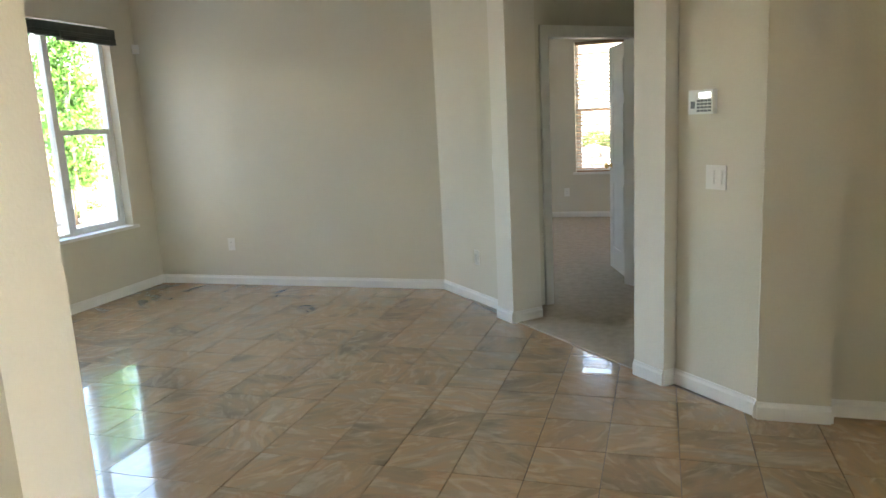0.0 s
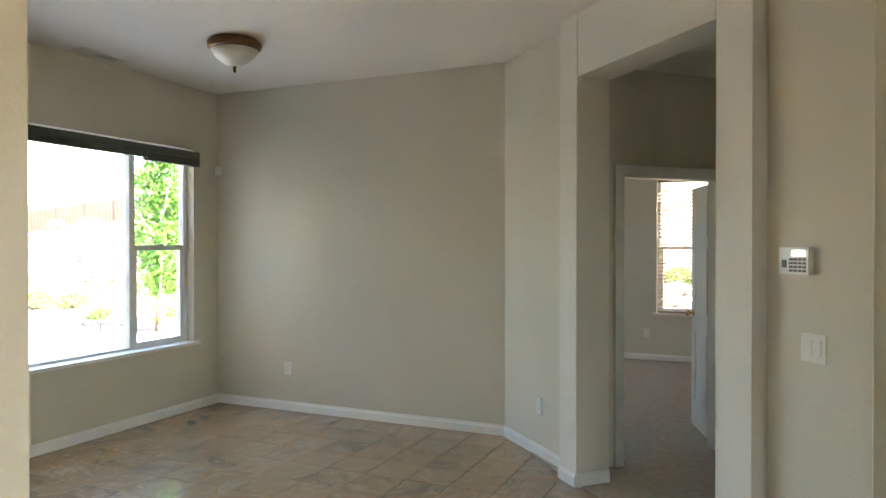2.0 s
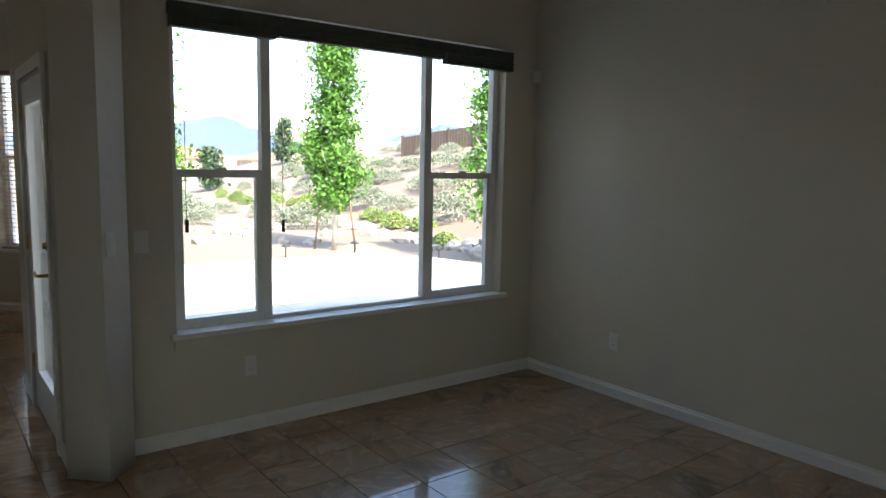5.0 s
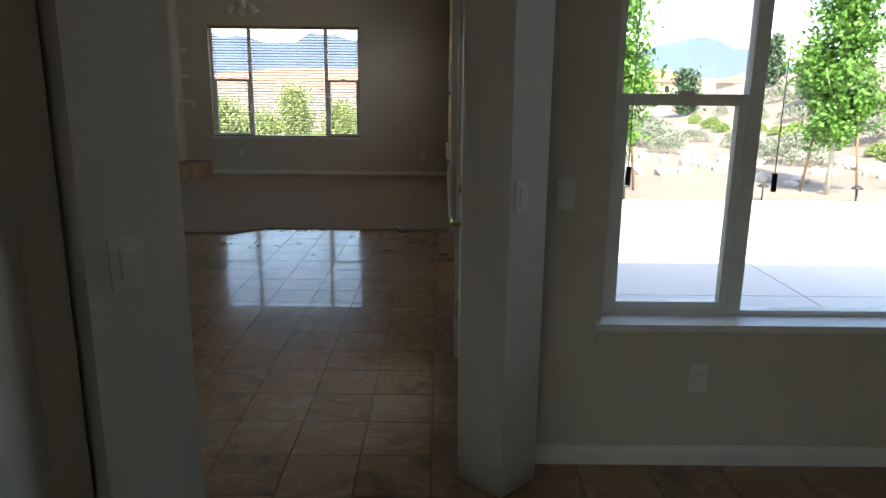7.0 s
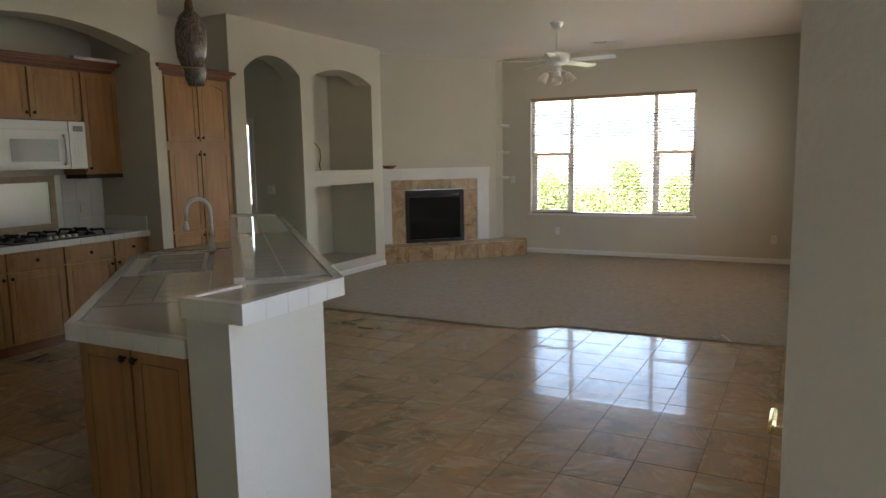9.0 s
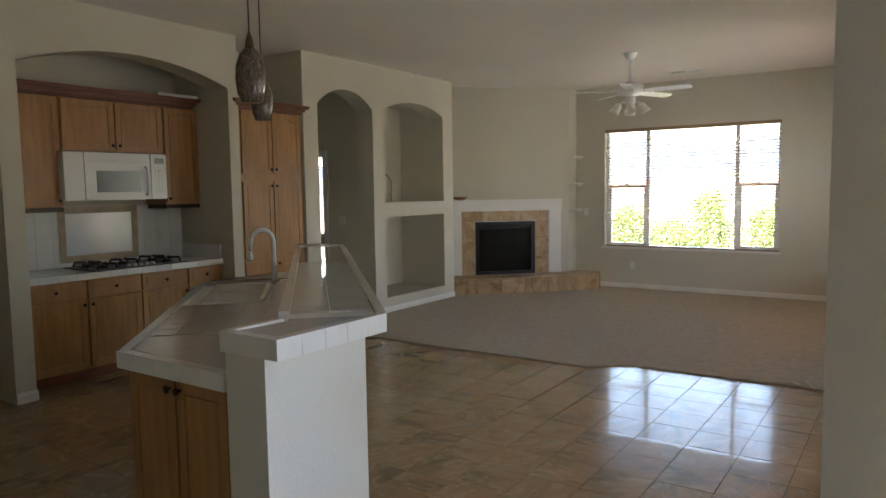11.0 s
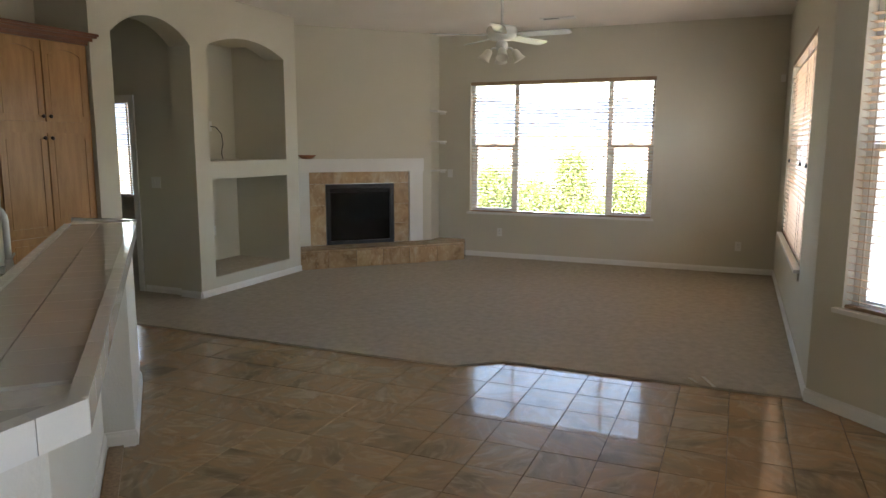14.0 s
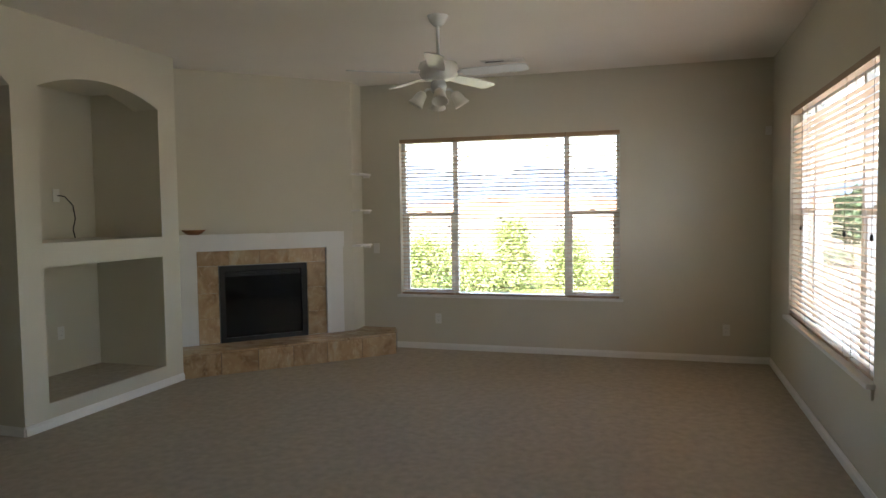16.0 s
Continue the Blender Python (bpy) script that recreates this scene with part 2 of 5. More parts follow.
STUCCO = mat("tan_stucco", (0.48, 0.40, 0.31), 0.9, var=0.08, scale=2, bump=0.4, bump_scale=40)


# ---- mesh helpers ----
def box(bm, x0, x1, y0, y1, z0, z1):
    vs = [bm.verts.new((x, y, z)) for z in (z0, z1) for x, y in ((x0, y0), (x1, y0), (x1, y1), (x0, y1))]
    for f in ((3, 2, 1, 0), (4, 5, 6, 7), (0, 1, 5, 4), (1, 2, 6, 5), (2, 3, 7, 6), (3, 0, 4, 7)):
        bm.faces.new([vs[i] for i in f])
    return bm


def prism(bm, poly, z0, z1):
    """A plate of the outline poly (counter-clockwise from above) from z0 to z1."""
    lo, hi = [bm.verts.new((x, y, z0)) for x, y in poly], [bm.verts.new((x, y, z1)) for x, y in poly]
    bm.faces.new(lo[::-1])
    bm.faces.new(hi)
    for i in range(len(poly)):
        j = (i + 1) % len(poly)
        bm.faces.new((lo[i], lo[j], hi[j], hi[i]))
    return bm


def lathe(bm, profile, steps=20, cx=0.0, cy=0.0, cz=0.0):
    """A turned solid from (radius, height) pairs."""
    rings = []
    for r, z in profile:
        rings.append([bm.verts.new((cx + r * math.cos(2 * math.pi * i / steps), cy + r * math.sin(2 * math.pi * i / steps), cz + z)) for i in range(steps)])
    for a, b in zip(rings, rings[1:]):
        for i in range(steps):
            j = (i + 1) % steps
            bm.faces.new((a[i], a[j], b[j], b[i]))
    bm.faces.new(rings[0][::-1])
    bm.faces.new(rings[-1])
    for f in bm.faces:
        f.smooth = True
    return bm


def tube(bm, pts, r, steps=8, r2=None):
    """A round bar along pts, tapering from r to r2."""
    rings = []
    pts = [Vector(p) for p in pts]
    for k, p in enumerate(pts):
        d = (pts[min(k + 1, len(pts) - 1)] - pts[max(k - 1, 0)]).normalized()
        a = d.orthogonal().normalized() if not rings else (last - d * last.dot(d)).normalized()
        last = a
        c = d.cross(a)
        rad = r if r2 is None else r + (r2 - r) * k / (len(pts) - 1)
        rings.append([bm.verts.new(p + (a * math.cos(2 * math.pi * i / steps) + c * math.sin(2 * math.pi * i / steps)) * rad) for i in range(steps)])
    for u, v in zip(rings, rings[1:]):
        for i in range(steps):
            j = (i + 1) % steps
            bm.faces.new((u[i], u[j], v[j], v[i])).smooth = True
    bm.faces.new(rings[0][::-1])
    bm.faces.new(rings[-1])
    return bm


def round_edges(bm, w, seg=2, vertical=False):
    es = [e for e in bm.edges if len(e.link_faces) == 2 and e.calc_face_angle(0) > 0.5]
    if vertical:
        es = [e for e in es if abs((e.verts[0].co - e.verts[1].co).normalized().z) > 0.99]
    bmesh.ops.bevel(bm, geom=es, offset=w, segments=seg, profile=0.5, affect="EDGES", clamp_overlap=True)
    return bm


def mesh_of(name, bm, material):
    bmesh.ops.recalc_face_normals(bm, faces=bm.faces)
    me = bpy.data.meshes.new(name)
    bm.to_mesh(me)
    bm.free()
    me.materials.append(material)
    return me


def thing(name, m, label, category, group="", kind=""):
    """An empty at the base of a thing, to parent its parts."""
    ob = new(name)
    ob.empty_display_size = 0.1
    ob.matrix_world = m
    return tagged(ob, label, category, group, kind)


def part(name, bm, material, parent, label=""):
    ob = new(name, mesh_of(name, bm, material))
    ob.parent = parent
    return tagged(ob, label)


def solid(name, bm, material, m=None, label="", category="", kind="", group=""):
    ob = new(name, mesh_of(name, bm, material))
    if m is not None:
        ob.matrix_world = m
    return tagged(ob, label, category, group, kind)


def bx(*a):
    return box(bmesh.new(), *a)


def bxr(w, *a):
    return round_edges(bx(*a), w)


# ---- structure ----
CEIL_D, CEIL_G = 3.0, 3.11


def wall(name, start, rz, length, thick, z1, openings=(), z0=0.0, ends=0.0):
    """A wall whose room side is the line from start along rz (the room lies to its local +y), with openings (x0, x1, z0, z1)."""
    bm = bmesh.new()
    xs = sorted({-ends, length + ends, *[v for o in openings for v in o[:2]]})
    for a, b in zip(xs, xs[1:]):
        spans = [(z0, z1)]
        for o in openings:
            if o[0] <= a + 1e-6 and o[1] >= b - 1e-6:
                spans = [p for s, e in spans for p in ((s, min(e, o[2])), (max(s, o[3]), e)) if p[1] - p[0] > 1e-4]
        for s, e in spans:
            box(bm, a, b, -thick, 0, s, e)
    bmesh.ops.remove_doubles(bm, verts=bm.verts, dist=0.0005)
    return solid(name, bm, WALL, pose(start[0], start[1], 0, 0, 0, rz), kind="structure")


def baseboard(p0, p1, side=1, h=0.085, z=0.0):
    """A base moulding from p0 to p1, standing proud to the left of that direction (side 1) or to the right (-1)."""
    a, b = Vector(p0), Vector(p1)
    d = b - a
    L = d.length
    bm = bmesh.new()
    t = 0.014
    prof = [(0, 0), (t, 0), (t, h * 0.72), (t * 0.55, h * 0.86), (t * 0.45, h), (0, h)]
    rows = [[bm.verts.new((x, side * y, zz)) for y, zz in prof] for x in (0, L)]
    for i in range(len(prof)):
        j = (i + 1) % len(prof)
        bm.faces.new((rows[0][i], rows[0][j], rows[1][j], rows[1][i]))
    bm.faces.new(rows[0])
    bm.faces.new(rows[1][::-1])
    return solid("baseboard", bm, TRIM, pose(a.x, a.y, z, 0, 0, math.degrees(math.atan2(d.y, d.x))), kind="structure")


def sd(s, d):
    """A place in plan from x + y and x - y."""
    return ((s + d) / 2, (s - d) / 2)


# dining room and entry
WIN_D = (2.30, 4.68, 0.63, 2.42)
wall("wall_dining_west", (-4.68, 5.0), -90, 3.0, 0.16, 3.2, [(5.0 - WIN_D[1], 5.0 - WIN_D[0], WIN_D[2], WIN_D[3])])
wall("wall_dining_north", (-1.70, 5.0), 180, 3.14, 0.16, 3.2)
# the diagonal wall with the framed opening to the bedroom vestibule
S0, SP, SB = 3.27, 3.13, 3.475


def diag_block(name, s0, s1, d0, d1, z0, z1, rad=0.0, paint=None):
    bm = bmesh.new()
    prism(bm, [sd(s0, d0), sd(s0, d1), sd(s1, d1), sd(s1, d0)], z0, z1)
    if rad:
        round_edges(bm, rad, 3, vertical=True)
    return solid(name, bm, paint or WALL, kind="structure")


diag_block("wall_diagonal_a", S0, SB, -6.73, -5.29, 0, 3.2)
diag_block("pilaster_a", SP, SB, -5.28, -4.99, 0, 3.2, 0.018, FRAMEPAINT)
diag_block("pilaster_c", SP, SB, -3.27, -2.96, 0, 3.2, 0.018, FRAMEPAINT)
diag_block("header_vestibule", SP, SB, -4.972, -3.288, 2.60, 3.2, paint=FRAMEPAINT)
diag_block("wall_diagonal_c", 3.24, SB, -2.945, -2.18, 0, 3.2)
solid("pilaster_entry", round_edges(bx(0.50, 0.81, 2.705, 2.95, 0, 3.2), 0.018, 3, True), WALL, kind="structure")
solid("wall_entry_north", bx(0.812, 1.76, 2.80, 2.96, 0, 3.2), WALL, kind="structure")
# the opening here is added to let light in from the entry side
wall("wall_entry_east", (1.60, -2.2), 90, 5.0, 0.16, 3.2, [(1.3, 2.3, 0.3, 2.4)])
solid("wall_entry_south", bx(-1.91, 1.76, -2.36, -2.2, 0, 3.2), WALL, kind="structure")
solid("wall_entry_west", bx(-1.91, -1.75, -2.2, 0.55, 0, 3.2), WALL, kind="structure")
solid("wall_spine", round_edges(bx(-3.42, -1.44, 0.555, 0.78, 0, 3.2), 0.02, 3, True), WALL, kind="structure")
# vestibule and bedroom
wall("wall_vestibule_door", sd(3.42, -5.34), 45, 3.3, 0.12, 3.2, [((3.86 - 3.42) / 1.4142, (5.10 - 3.42) / 1.4142, 0, 2.04)])
bpy.data.objects["wall_vestibule_door"].matrix_world = pose(*sd(3.42, -5.34), 0, 0, 0, 45) @ Matrix.Diagonal((1, -1, 1, 1))
diag_block("wall_vestibule_north", 5.62, 5.8, -5.34, -2.9, 0, 3.2)
diag_block("wall_vestibule_east", SB, 5.8, -2.9, -2.72, 0, 3.2)
solid("ceiling_vestibule", prism(bmesh.new(), [sd(SB, -5.34), sd(SB, -2.9), sd(5.62, -2.9), sd(5.62, -5.34)], 2.76, 2.86), CEIL, kind="structure")
WIN_B = (-1.07, 0.20, 0.63, 2.40)
wall("wall_bedroom_north", (1.5, 9.23), 180, 4.7, 0.16, 2.9, [(1.5 - WIN_B[1], 1.5 - WIN_B[0], WIN_B[2], WIN_B[3])])
# the opening here is added to let light into the bedroom
wall("wall_bedroom_west", (-3.2, 9.39), -90, 4.23, 0.16, 2.9, [(1.5, 2.4, 0.63, 2.40)])
solid("wall_bedroom_east", bx(1.5, 1.66, 6.3, 9.39, 0, 2.9), WALL, kind="structure")
solid("ceiling_bedroom", prism(bmesh.new(), [(-3.36, 5.16), (-1.6, 5.16), (-0.95, 4.5), (1.66, 7.1), (1.66, 9.39), (-3.36, 9.39)], 2.76, 2.86), CEIL, kind="structure")
solid("ceiling_dining", prism(bmesh.new(), [(-4.84, 1.95), (-4.6, 1.95), (-3.3, 0.66), (-1.91, 0.555), (-1.91, -2.36), (1.76, -2.36), (1.76, 2.96), (0.4, 2.96), (-1.6, 5.0), (-1.6, 5.16), (-4.84, 5.16)], CEIL_D, CEIL_D + 0.1), CEIL, kind="structure")
# framed diagonal opening between dining and great room
GP, GB = -2.52, -2.85
diag_block("pilaster_b", GB, GP, -6.60, -6.30, 0, 3.2, 0.018, FRAMEPAINT)
diag_block("pilaster_d", GB, GP, -4.64, -4.33, 0, 3.2, 0.018, FRAMEPAINT)
diag_block("header_great", GB, GP, -6.282, -4.658, 2.60, 3.2, paint=FRAMEPAINT)
diag_block("wall_diagonal_d", GB, -2.64, -4.315, -3.9, 0, 3.2)
solid("wall_diagonal_b", prism(bmesh.new(), [(-4.84, 2.03), (-4.84, 1.92), (-4.66, 1.92), (-4.60, 2.03)], 0, 3.2), WALL, kind="structure")
# great room
DOOR_P = (-5.84, -4.95)
wall("wall_patio_door", (-4.575, 1.755), 180, 1.785, 0.16, 3.2, [(-4.575 - DOOR_P[1], -4.575 - DOOR_P[0], 0, 2.05)])
BAY = [(-6.36, 1.755), (-7.30, 2.695), (-8.50, 2.695), (-9.44, 1.755)]
wall("wall_bay_east", BAY[0], 135, 1.329, 0.16, 3.2, [(0.2, 1.13, 0.64, 2.45)])
wall("wall_bay_north", BAY[1], 180, 1.2, 0.16, 3.2, [(0.12, 1.08, 0.64, 2.45)])
wall("wall_bay_west", BAY[2], -135, 1.329, 0.16, 3.2, [(0.2, 1.13, 0.64, 2.45)])
WIN_S = (-13.02, -10.52, 0.66, 2.45)
wall("wall_great_north", (-9.44, 1.755), 180, 4.56, 0.16, 3.2, [(-9.44 - WIN_S[1], -9.44 - WIN_S[0], WIN_S[2], WIN_S[3])], ends=0.0)
WIN_G = (-2.24, 0.27, 0.645, 2.46)
wall("wall_great_west", (-14.0, 1.755), -90, 4.55, 0.16, 3.2, [(1.755 - WIN_G[1], 1.755 - WIN_G[0], WIN_G[2], WIN_G[3])])
solid("wall_fireplace_return", bx(-14.0, -13.70, -2.86, -2.72, 0, 3.2), WALL, kind="structure")
FS = -16.42
FIRE_D = (-8.84, -10.195)      # x - y at both sides of the firebox
bm = bmesh.new()
for d0, d1, z0, z1 in ((-8.0, -8.84, 0, 3.2), (-10.19, -10.99, 0, 3.2), (-8.84, -10.19, 1.075, 3.2), (-8.84, -10.19, 0, 0.225)):
    prism(bm, [sd(FS - 0.3, d0), sd(FS - 0.3, d1), sd(FS, d1), sd(FS, d0)], z0, z1)
bmesh.ops.remove_doubles(bm, verts=bm.verts, dist=0.0005)
solid("wall_fireplace", bm, WALL, kind="structure")

# the long south wall: kitchen alcove, pantry recess, arched passage, arched niches
YS = -3.76


def arch_wall(bm, x0, x1, zs, zt, y0, y1, ztop, n=18):
    """The wall above a segmental arch that springs at zs and rises to zt."""
    w, h = (x1 - x0) / 2, zt - zs
    r = (w * w + h * h) / (2 * h)
    cx, cz = (x0 + x1) / 2, zt - r
    xs = [x0 + (x1 - x0) * i / n for i in range(n + 1)]
    zz = [cz + math.sqrt(max(0, r * r - (x - cx) ** 2)) for x in xs]
    for i in range(n):
        v = [bm.verts.new(p) for p in ((xs[i], y0, zz[i]), (xs[i + 1], y0, zz[i + 1]), (xs[i + 1], y0, ztop), (xs[i], y0, ztop), (xs[i], y1, zz[i]), (xs[i + 1], y1, zz[i + 1]), (xs[i + 1], y1, ztop), (xs[i], y1, ztop))]
        for f in ((0, 1, 2, 3), (7, 6, 5, 4), (0, 4, 5, 1), (3, 2, 6, 7)):
            bm.faces.new([v[k] for k in f])


ALC, PAN, ARC, NIC = (-8.03, -6.10), (-9.03, -8.15), (-10.20, -9.25), (-11.74, -10.42)
T = 0.27
bm = bmesh.new()
for a, b in ((-11.98, NIC[0]), (NIC[1], ARC[0]), (ARC[1], PAN[0]), (PAN[1], ALC[0]), (ALC[1], -5.95)):
    box(bm, a, b, YS - T, YS, 0, 3.2)
arch_wall(bm, *ALC, 2.59, 2.77, YS - T, YS, 3.2)
arch_wall(bm, *ARC, 2.56, 2.76, YS - T, YS, 3.2)
arch_wall(bm, *NIC, 2.59, 2.73, YS - T, YS, 3.2)
box(bm, *NIC, YS - 0.02, YS, 1.235, 1.42)
box(bm, *NIC, YS - 0.02, YS, 0, 0.20)
bmesh.ops.remove_doubles(bm, verts=bm.verts, dist=0.0005)
solid("wall_south", bm, WALL, kind="structure")
solid("wall_niche_back", bx(NIC[0] - 0.12, NIC[1] + 0.12, -4.63, -4.52, 0, 3.2), WALL, kind="structure")
solid("wall_niche_west", bx(NIC[0] - 0.12, NIC[0], -4.52, YS - T, 0, 3.2), WALL, kind="structure")
solid("wall_niche_east", bx(NIC[1], -10.405, -4.52, YS - T, 0, 3.2), WALL, kind="structure")
solid("niche_shelf", bx(NIC[0], NIC[1], -4.52, YS - 0.021, 1.238, 1.418), WALL, kind="structure")
solid("niche_floor", bx(NIC[0], NIC[1], -4.52, YS - 0.021, 0.0, 0.198), CARPET, kind="structure")
solid("niche_top", bx(NIC[0], NIC[1], -4.52, YS - T, 2.76, 2.86), WALL, kind="structure")
solid("wall_kitchen_back", bx(-8.15, -3.9, -4.76, -4.60, 0, 3.2), WALL, kind="structure")
solid("wall_alcove_pier", bx(-8.15, ALC[0], -4.60, YS - T, 0, 3.2), WALL, kind="structure")
solid("wall_pantry_back", bx(-9.03, -8.15, -4.5, -4.38, 0, 3.2), WALL, kind="structure")
solid("wall_kitchen_east", bx(-3.9, -3.74, -4.76, 0.56, 0, 3.2), WALL, kind="structure")
solid("wall_kitchen_north", bx(-3.74, -3.42, 0.555, 0.70, 0, 3.2), WALL, kind="structure")
# passage behind the arch and the room beyond
bm = bmesh.new()
for a, b, z0, z1 in ((-4.66, -4.03, 0, 3.2), (-5.52, -4.66, 2.05, 3.2), (-7.5, -5.52, 0, 3.2)):
    box(bm, -10.40, -10.262, a, b, z0, z1)
solid("wall_passage_west", bm, WALL, kind="structure")
solid("wall_passage_east", bx(-9.25, -9.13, -7.5, YS - T, 0, 3.2), WALL, kind="structure")
solid("wall_passage_south", bx(-10.4, -9.13, -7.62, -7.5, 0, 3.2), WALL, kind="structure")
WIN_M = (-9.7, -8.36, 0.66, 2.47)
wall("wall_suite_west", (-14.2, -4.6), -90, 6.0, 0.16, 3.2, [(-4.6 - WIN_M[1], -4.6 - WIN_M[0], WIN_M[2], WIN_M[3])])
solid("wall_suite_north", bx(-14.36, -10.4, -4.75, -4.635, 0, 3.2), WALL, kind="structure")
solid("wall_suite_south", bx(-14.36, -10.4, -10.76, -10.6, 0, 3.2), WALL, kind="structure")
solid("wall_suite_east", bx(-10.40, -10.28, -10.6, -7.5, 0, 3.2), WALL, kind="structure")
solid("ceiling_great", prism(bmesh.new(), [(-14.16, 1.9), (-14.16, -4.6), (-3.74, -4.76), (-3.74, 0.56), (-3.42, 0.56), (-4.4, 1.6), (-4.84, 2.03), (-6.3, 1.9), (-7.2, 2.85), (-8.6, 2.85), (-9.5, 1.9)], CEIL_G, CEIL_G + 0.1), CEIL, kind="structure")
solid("ceiling_suite", bx(-14.36, -9.13, -10.76, -4.61, 3.115, 3.22), CEIL, kind="structure")
# floors
solid("floor_slab", prism(bmesh.new(), [(-14.36, -10.76), (1.76, -10.76), (1.76, 9.39), (-3.36, 9.39), (-3.36, 5.16), (-4.84, 5.16), (-4.84, 1.915), (-6.3, 1.915), (-7.24, 2.85), (-8.56, 2.85), (-9.5, 1.915), (-14.36, 1.915)], -0.20, -0.012), GROUT, kind="structure")
solid("floor_bedroom_carpet", prism(bmesh.new(), [(-3.2, 5.16), (-1.85, 5.16), sd(3.18, -4.99), sd(3.18, -3.27), (1.5, 4.6), (1.5, 9.23), (-3.2, 9.23)], -0.01, 0.008), CARPET, kind="structure")
solid("floor_great_carpet", prism(bmesh.new(), [(-9.44, 1.755), (-14.0, 1.755), (-14.0, -4.36), (-14.2, -4.6), (-14.2, -10.6), (-9.2, -10.6), (-9.18, -3.76), (-9.18, -0.54), (-9.44, -0.25)], -0.01, 0.014), CARPET, kind="structure")
# base mouldings
for p, q, s in (((-4.68, 5.0), (-4.68, 2.03), 1), ((-1.72, 5.0), (-4.68, 5.0), 1), (sd(S0, -5.28), (-1.73, 5.0), 1),
                (sd(SP, -4.99), sd(SP, -5.28), 1), (sd(SP, -5.28), sd(S0, -5.28), 1), (sd(SB, -4.99), sd(SP, -4.99), 1),
                (sd(SP, -2.96), sd(SP, -3.27), 1), (sd(3.24, -2.96), sd(SP, -2.96), 1), (sd(3.24, -2.22), sd(3.24, -2.96), 1), (sd(SP, -3.27), sd(SB, -3.27), 1),
                ((0.81, 2.705), (0.50, 2.705), 1), ((0.81, 2.80), (0.81, 2.705), 1), ((0.50, 2.705), (0.50, 2.75), 1), ((1.6, 2.80), (0.81, 2.80), 1), ((1.6, -2.2), (1.6, 2.8), 1),
                ((-1.44, 0.78), (-3.40, 0.78), -1), ((-1.44, 0.555), (-1.44, 0.78), -1), ((-1.75, -2.2), (-1.75, 0.555), -1),
                (sd(GP, -6.60), sd(GP, -6.30), -1), (sd(GP, -6.30), sd(GB, -6.30), -1), (sd(GB, -6.60), sd(GP, -6.60), -1), (sd(GP, -4.64), sd(GP, -4.33), -1), (sd(GB, -4.64), sd(GP, -4.64), -1), (sd(GP, -4.33), sd(-2.64, -4.33), -1),
                ((-4.60, 1.755), (-4.88, 1.755), 1), ((-5.91, 1.755), (-6.36, 1.755), 1), (BAY[0], BAY[1], 1), (BAY[1], BAY[2], 1), (BAY[2], BAY[3], 1),
                ((-9.44, 1.755), (-14.0, 1.755), 1), ((-14.0, 1.755), (-14.0, -2.3), 1), ((-11.98, YS), (ARC[0], YS), 1), ((ARC[0], YS), (ARC[0], YS - T), 1),
                ((ARC[1], YS - T), (ARC[1], YS), 1), ((ARC[1], YS), (PAN[0], YS), 1), ((PAN[1], YS), (ALC[0], YS), 1), ((ALC[1], YS), (-5.95, YS), 1), ((ALC[1], YS - 0.2), (ALC[1], YS), 1),
                ((-10.262, YS - T), (-10.262, -4.58), 1), ((1.5, 9.23), (-3.2, 9.23), 1), ((-3.2, 9.23), (-3.2, 5.2), 1)):
    baseboard(p, q, s)
solid("wall_pantry_side", bx(-9.13, -9.03, -4.5, YS - T, 0, 3.2), WALL, kind="structure")


# ---- windows, doors, blinds ----
def bar(bm, x0, x1, z0, z1, y0, y1):
    return box(bm, x0, x1, y0, y1, z0, z1)


def window(name, start, rz, w, z0, z1, splits, depth=0.16, sill=True, low=None):
    """A white vinyl window in an opening of width w: splits are the mullions' places; the outer lights have a cross rail at low."""
    win = thing(name, pose(start[0], start[1], 0, 0, 0, rz), "white vinyl window with a wide fixed light and narrow sashes" if len(splits) > 1 else "white vinyl window with two sashes", "window", kind="structure")
    f, yo, yi = 0.045, -depth + 0.02, -depth + 0.075
    bm = bmesh.new()
    fb = 0.028
    for a in ((0, w, z0, z0 + fb), (0, w, z1 - f, z1), (0, f, z0 + fb, z1 - f), (w - f, w, z0 + fb, z1 - f)):
        bar(bm, *a, yo, yi)
    part("window_frame", round_edges(bm, 0.004, 1), VINYL, win)
    edges = [0, *splits, w]
    for s in splits:
        part("mullion", bxr(0.004, s - 0.028, s + 0.028, yo, yi + 0.004, z0 + fb, z1 - f), VINYL, win)
    for i, (a, b) in enumerate(zip(edges, edges[1:])):
        a2, b2 = (a + f if i == 0 else a + 0.028), (b - f if i == len(edges) - 2 else b - 0.028)
        narrow = low is not None and (b - a) < 0.8
        if narrow:
            bm = bmesh.new()
            g = 0.032
            for q in ((a2, b2, low - 0.022, low + 0.022), (a2, b2, z0 + fb, z0 + fb + g), (a2, a2 + g, z0 + fb + g, low - 0.022), (b2 - g, b2, z0 + fb + g, low - 0.022)):
                bar(bm, *q, yo + 0.006, yi - 0.006)
            part("sash", round_edges(bm, 0.003, 1), VINYL, win)
            part("sash_lock", bxr(0.003, (a2 + b2) / 2 - 0.03, (a2 + b2) / 2 + 0.03, yi - 0.006, yi + 0.014, low + 0.022, low + 0.034), PLASTIC, win)
        p = part("pane", bx(a2, b2, yo + 0.026, yo + 0.030, z0 + fb, z1 - f), GLASS, win)
        p.visible_shadow = False
